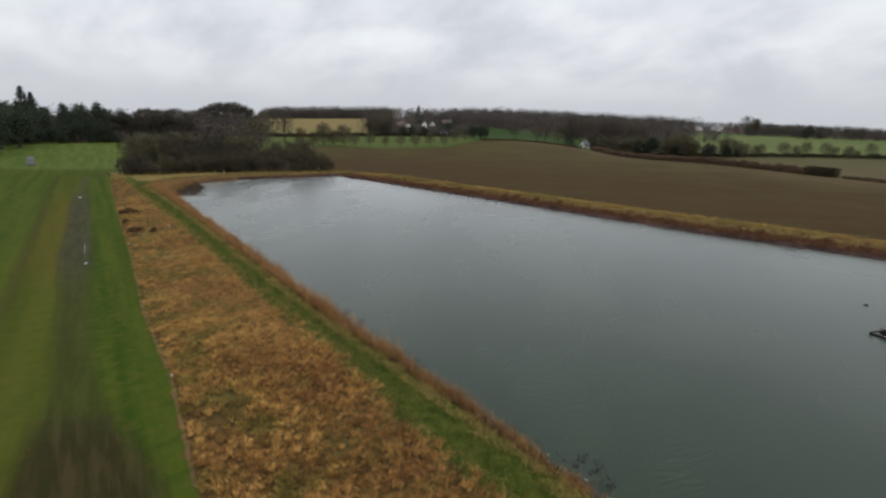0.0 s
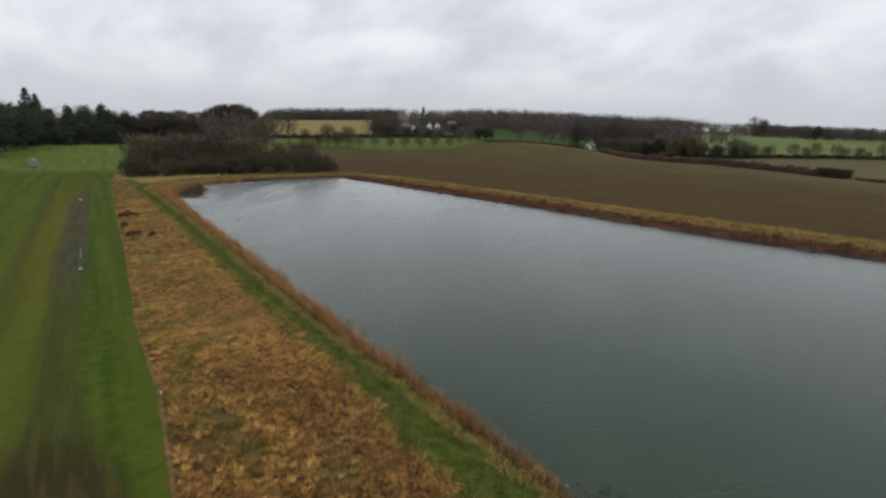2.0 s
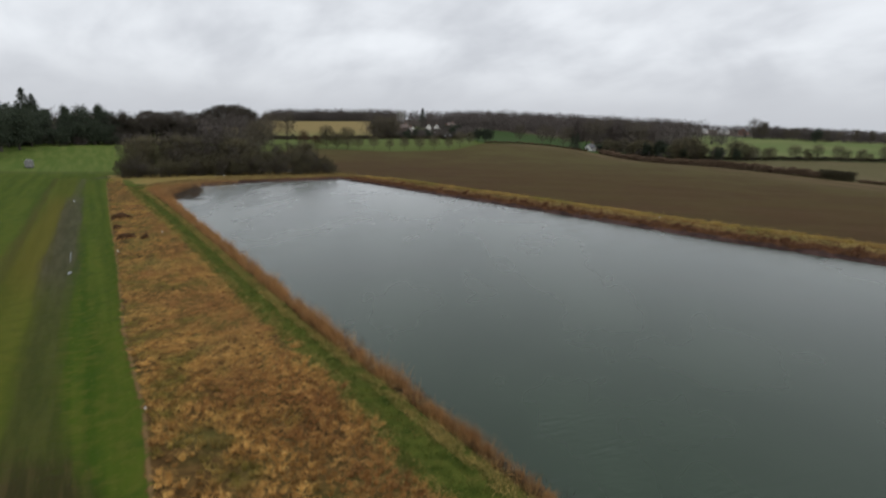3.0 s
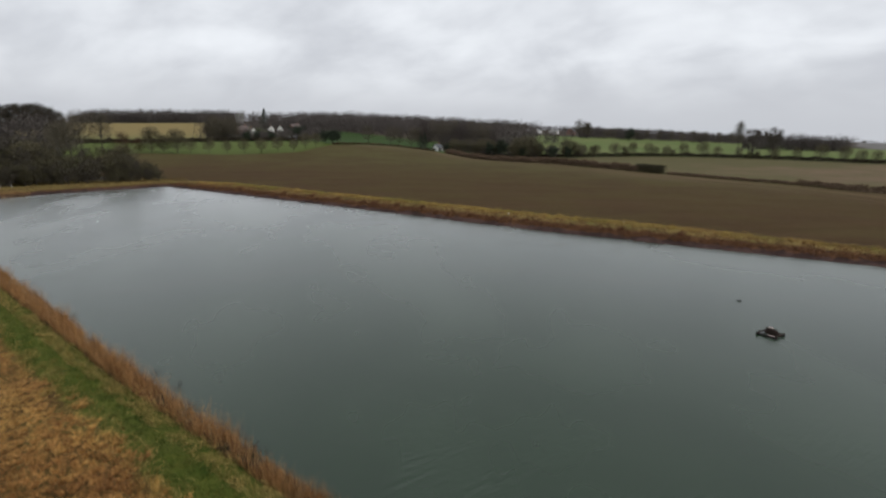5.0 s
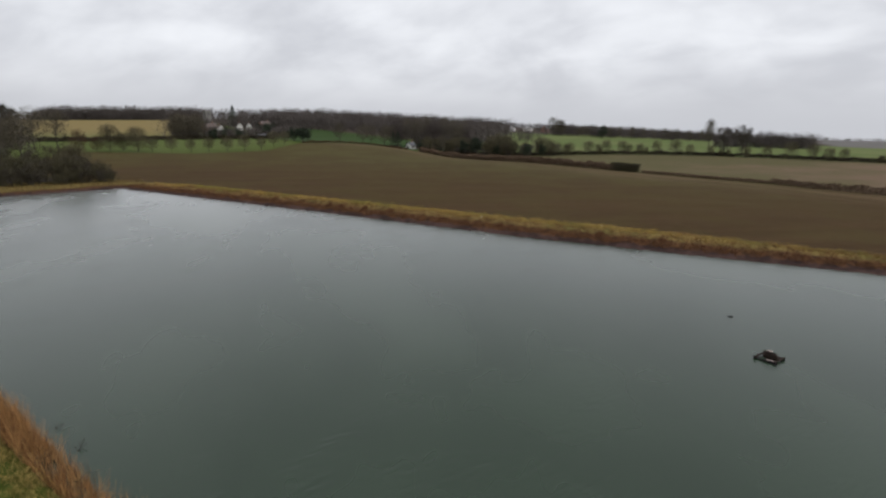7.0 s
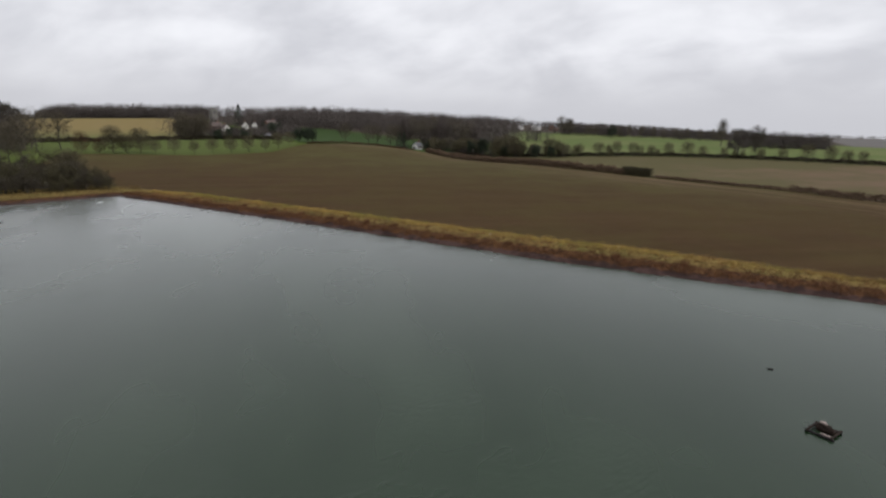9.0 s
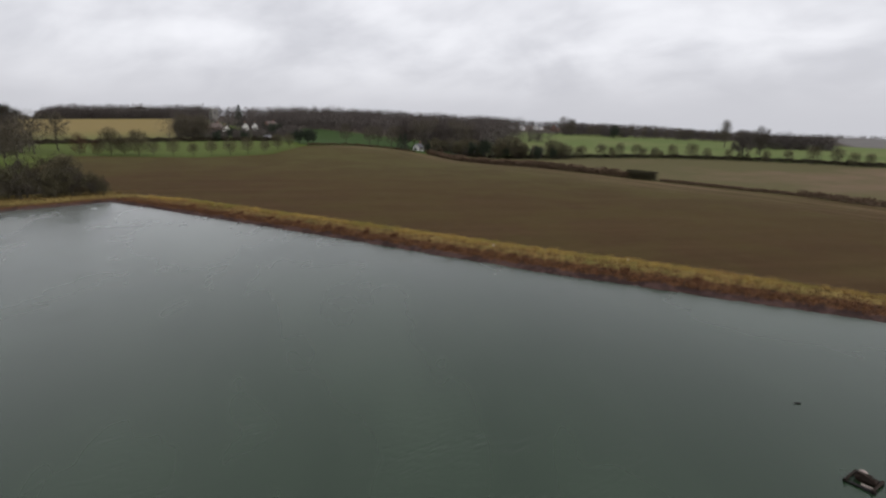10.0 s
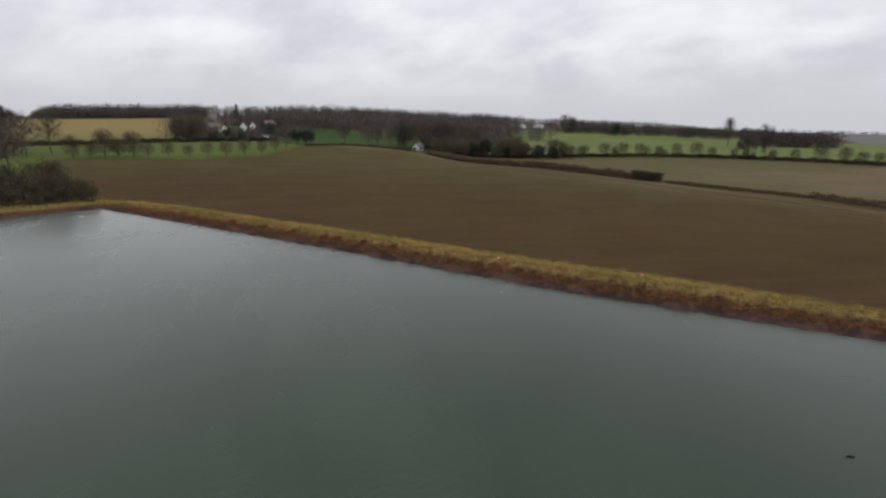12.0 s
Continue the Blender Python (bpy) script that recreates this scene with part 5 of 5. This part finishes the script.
house(458, 512, 35, 12, 8, 4, 7.5, BRICK, SLATE, "brick farmhouse on the far rise")
house(-98, 345, 15, 9, 6, 4.0, 6.5, RENDER_WHITE, SLATE, "pale house half hidden in the meadow wood")


def church_tower(x, y):
    ob = tagged(new("church_tower"), "square grey stone church tower above bare trees", "church")
    bm = bmesh.new()
    box(bm, (6, 6, 14), (0, 0, 6.0))
    body = part("wall", bm, STONE, ob)
    for k in range(4):
        for j in range(3):
            bm = bmesh.new()
            box(bm, (1.3, 0.5, 1.0), ((j - 1) * 2.2, -2.77, 13.5))
            p = part("merlon", bm, STONE, body)
            p.matrix_basis = pose(0, 0, 0, 0, 0, 90 * k)
        bm = bmesh.new()
        box(bm, (1.2, 0.1, 2.4), (0, -3.02, 9.8))
        p = part("window", bm, GLASS, ob)
        p.matrix_basis = pose(0, 0, 0, 0, 0, 90 * k)
    ob.matrix_basis = pose(x, y, ground_z(x, y) - 1, 0, 0, 20)


church_tower(103.8, 640)


# ---------------------------------------------------------------- things on the water and banks
def raft(x, y):
    ob = tagged(new("raft"), "small square dark timber raft with a hump on the water", "raft")
    for a, b in (((-0.68, -0.80, 0.07), (-0.68, 0.80, 0.07)), ((0.70, -0.74, 0.07), (0.70, 0.72, 0.07))):
        bm = bmesh.new()
        tube(bm, a, b, 0.095, 0.085, 12)
        part("float", bm, FLOAT, ob)
    for q, lo, hi in ((-0.66, -0.78, 0.82), (0.66, -0.84, 0.76)):
        bm = bmesh.new()
        box(bm, (hi - lo, 0.13, 0.10), ((lo + hi) / 2, q, 0.17), 0, 0, 0.015)
        part("cross_beam", bm, DARKWOOD, ob)
    for k in range(5):
        bm = bmesh.new()
        box(bm, (0.70, 0.15, 0.04), (0.28, -0.46 + 0.22 * k, 0.19 + 0.012 * (k % 2)), 4 - 3 * (k % 3), 0, 0.008)
        part("plank", bm, DARKWOOD, ob)
    bm = bmesh.new()
    bmesh.ops.create_uvsphere(bm, u_segments=16, v_segments=9, radius=0.3, matrix=pose(0.12, -0.02, 0.20) @ Matrix.Diagonal((0.85, 1.9, 1.05, 1)))
    for v in bm.verts:
        v.co += Vector((1, 1, 0.6)) * 0.05 * noise.noise(v.co * 7)
    part("hump", bm, DARKWOOD, ob)
    for k, (px, py, turn) in enumerate(((0.10, -0.12, 82), (0.22, 0.06, 96), (0.02, 0.22, 74))):
        bm = bmesh.new()
        box(bm, (0.75, 0.09, 0.05), (px, py, 0.46 + 0.03 * k), turn, 0, 0.01)
        part("slat", bm, DARKWOOD, ob)
    # low pale block between the beam and the hump
    bm = bmesh.new()
    box(bm, (0.12, 0.62, 0.09), (-0.38, -0.28, 0.07), 6, 0, 0.02)
    part("pale_block", bm, PALE, ob, "small pale block between the raft's beam and hump")
    bm = bmesh.new()
    tube(bm, (-0.62, 0.66, 0.18), (-0.60, 0.62, 0.42), 0.03, 0.025, 8)
    part("post", bm, DARKWOOD, ob)
    bm = bmesh.new()
    bmesh.ops.create_uvsphere(bm, u_segments=14, v_segments=8, radius=0.18, matrix=pose(0.40, 0.22, 0.42, 6, 4, 20) @ Matrix.Diagonal((1.0, 1.3, 0.75, 1)))
    part("cap", bm, PALE, ob, "pale faded cap")
    ob.matrix_basis = pose(x, y, 0, 0, 0, 3) @ Matrix.Diagonal((0.88, 0.88, 0.85, 1))


raft(38.3, 34.35)


def buoy(x, y):
    ob = tagged(new("buoy"), "small dark float lying low on the water", "buoy")
    bm = bmesh.new()
    bmesh.ops.create_uvsphere(bm, u_segments=16, v_segments=8, radius=0.16, matrix=Matrix.Diagonal((1.25, 0.7, 0.45, 1)))
    part("float", bm, FLOAT, ob)
    bm = bmesh.new()
    tube(bm, (-0.22, 0, 0.04), (-0.30, 0, 0.09), 0.035, 0.02, 8)
    part("ring", bm, FLOAT, ob)
    ob.matrix_basis = pose(x, y, 0.02, 0, 0, -35)


buoy(44.05, 40.3)


def spoil_heap(x, y, w, h, seed):
    bm = bmesh.new()
    bmesh.ops.create_icosphere(bm, subdivisions=3, radius=1)
    for v in bm.verts:
        v.co *= 1 + 0.35 * noise.noise(v.co * 1.7 + Vector((seed, 0, 0)))
        v.co.x, v.co.y, v.co.z = v.co.x * w, v.co.y * w * 0.6, max(v.co.z, -0.2) * h
    me = bpy.data.meshes.new("spoil_heap")
    bm.to_mesh(me)
    bm.free()
    me.materials.append(SPOIL)
    ob = tagged(new("spoil_heap", me), "dark heap of dug earth in the dead grass", "earth heap", "spoil heaps")
    ob.matrix_basis = pose(x, y, ground_z(x, y), 0, 0, 20 * seed)


for k, (x, y, w) in enumerate(((-30.9, 103.4, 1.9), (-25.4, 86.2, 1.4), (-23.0, 85.7, 0.8), (-28.7, 93.9, 0.9))):
    spoil_heap(x, y, 0.8 * w, 0.62 * w ** 0.5, k + 1)


def marker(x, y, tall):
    ob = tagged(new("marker_post"), "short white marker post standing in the grass", "post", "marker posts")
    bm = bmesh.new()
    box(bm, (0.07, 0.07, tall), (0, 0, tall / 2 - 0.1), 0, 0, 0.01)
    part("post", bm, RENDER_WHITE, ob)
    bm = bmesh.new()
    box(bm, (0.10, 0.10, 0.04), (0, 0, tall - 0.09), 0, 0, 0.01)
    part("cap", bm, RENDER_WHITE, ob)
    ob.matrix_basis = pose(x, y, ground_z(x, y))


for x, y, h in ((-11.0, 38.4, 0.24), (-21.6, 88.3, 0.3), (-24.1, 78.4, 0.18), (61.1, 68.75, 0.3), (51.75, 84.1, 0.26), (-27.2, 172, 0.7), (-25.0, 172, 0.7)):
    marker(x, y, h)


def wrapped_bale(x, y):
    ob = tagged(new("bale"), "large pale grey wrapped bale standing on end in the meadow", "bale")
    bm = bmesh.new()
    bmesh.ops.create_cone(bm, cap_ends=True, segments=24, radius1=1.3, radius2=1.25, depth=2.9, matrix=pose(0, 0, 1.4, 0, 0, 0))
    bmesh.ops.bevel(bm, geom=[e for e in bm.edges if e.calc_length() < 0.6], offset=0.45, segments=3, affect="EDGES")
    part("bale", bm, WRAP, ob)
    ob.matrix_basis = pose(x, y, ground_z(x, y), 0, 0, 30)


wrapped_bale(-91.6, 218.3)


def puddle(x, y, long, wide, turn, seed):
    bm = bmesh.new()
    ring = []
    for k in range(28):
        a = 6.283 * k / 28
        r = 1 + 0.35 * noise.noise(Vector((2 * math.cos(a), 2 * math.sin(a), seed)))
        ring.append(bm.verts.new((wide * r * math.cos(a), long * r * math.sin(a), 0)))
    bm.faces.new(ring)
    me = bpy.data.meshes.new("puddle")
    bm.to_mesh(me)
    bm.free()
    me.materials.append(WATER)
    z = max(ground_z(x + wide * i * math.cos(radians(turn)) - long * j * math.sin(radians(turn)), y + wide * i * math.sin(radians(turn)) + long * j * math.cos(radians(turn))) for i in (-1, 0, 1) for j in (-1, -0.5, 0, 0.5, 1))
    ob = tagged(new("puddle", me), "shallow rain puddle lying in a wheel track", "puddle", "puddles")
    ob.matrix_basis = pose(x, y, z + 0.012, 0, 0, turn)


for k, (x, y, long, wide) in enumerate(((-26.6, 71.5, 0.7, 0.17), (-29.2, 79.0, 3.2, 0.045), (-47.4, 131, 0.9, 0.22))):
    puddle(x, y, long, wide, 18.6, k + 0.5)


BRANCHES = [(3.3, 37.8, 0.9), (8.5, 25.8, 0.8), (8.9, 24.6, 0.9), (9.3, 23.6, 0.8), (-1.8, 51.2, 0.9), (-5.2, 62.3, 0.9), (-0.3, 48.3, 0.6), (0.7, 45.4, 0.7)]


def dead_branch(x, y, size, turn, seed):
    limbs, _ = unit(*grow_bare(seed, limbs_n=7, reach=0.5, low=0.1, twigs=1, fill=0))
    ob = tagged(new("dead_branch", limb_mesh("dead_branch", [(a, b, r * 1.6, q * 1.6) for a, b, r, q in limbs], 4, DARKWOOD)), "dark dead branch caught at the water's edge", "branch", "dead branches")
    ob.matrix_basis = pose(x, y, max(ground_z(x, y), 0) - 0.03, 62, 10, turn) @ Matrix.Diagonal((size, size, size, 1))


for k, (x, y, h) in enumerate(BRANCHES):
    dead_branch(x, y, h, 70 * k, 200 + k)


def weed_clump(x, y, size, seed):
    rng = np.random.default_rng(seed)
    n = 260
    r, a = size * np.sqrt(rng.random(n)), rng.uniform(0, 6.283, n)
    px, py = x + r * np.cos(a), y + 0.7 * r * np.sin(a)
    t = blades(px, py, height(px, py), rng.uniform(0.25, 0.75, n) * (1.15 - 0.6 * r / size), rng.uniform(0.03, 0.07, n), rng.uniform(0.1, 0.7, n), rng, 0.5)
    tagged(new("weed_clump", tri_mesh("weed_clump", t, WEEDS)), "dark rusty clump of dead weeds on the bank", "weeds", "weed clumps")


for k, (x, y, size) in enumerate(((37.6, 107.8, 0.8), (36.4, 110.6, 0.7), (40.1, 103.4, 0.6), (45.7, 87.2, 0.7), (33.2, 117, 0.9), (30.0, 123.4, 0.7), (50.4, 78.8, 0.6), (42.4, 98.0, 0.8),
                                  (26.3, 131.5, 0.8), (57.4, 66.3, 0.7), (61.0, 59.4, 0.6), (19.8, 145.5, 0.9))):
    weed_clump(x + 1.0, y + 0.5, size, 300 + k)


def rock(x, y, size, seed, mat=ROCK, label="dark wet rock at the reservoir's edge"):
    bm = bmesh.new()
    bmesh.ops.create_icosphere(bm, subdivisions=2, radius=size)
    for v in bm.verts:
        v.co *= 1 + 0.45 * noise.noise(v.co * (1.3 / size) + Vector((seed * 3.1, 0, 0)))
        v.co.z *= 0.6
    me = bpy.data.meshes.new("rock")
    bm.to_mesh(me)
    bm.free()
    me.materials.append(mat)
    ob = tagged(new("rock", me), label, "rock", "shore rocks")
    ob.matrix_basis = pose(x, y, max(ground_z(x, y), -0.1) + 0.15 * size, 0, 0, 47 * seed)


for k, (x, y, size) in enumerate(((8.0, 25.9, 0.17), (8.3, 25.4, 0.22), (8.6, 24.7, 0.18), (9.0, 23.8, 0.2), (7.9, 26.5, 0.15))):
    rock(x, y, size, k + 1)
rng_rocks = np.random.default_rng(77)
for k in range(24):
    y = 23.2 + 0.17 * k
    x = float(np.interp(y, (24.5, 33.5), (8.0, 4.6))) + float(rng_rocks.uniform(-0.15, 0.35))
    rock(x, y, float(rng_rocks.uniform(0.07, 0.15)), k + 11, PEBBLE, "pale grey stone lying at the reservoir's edge")
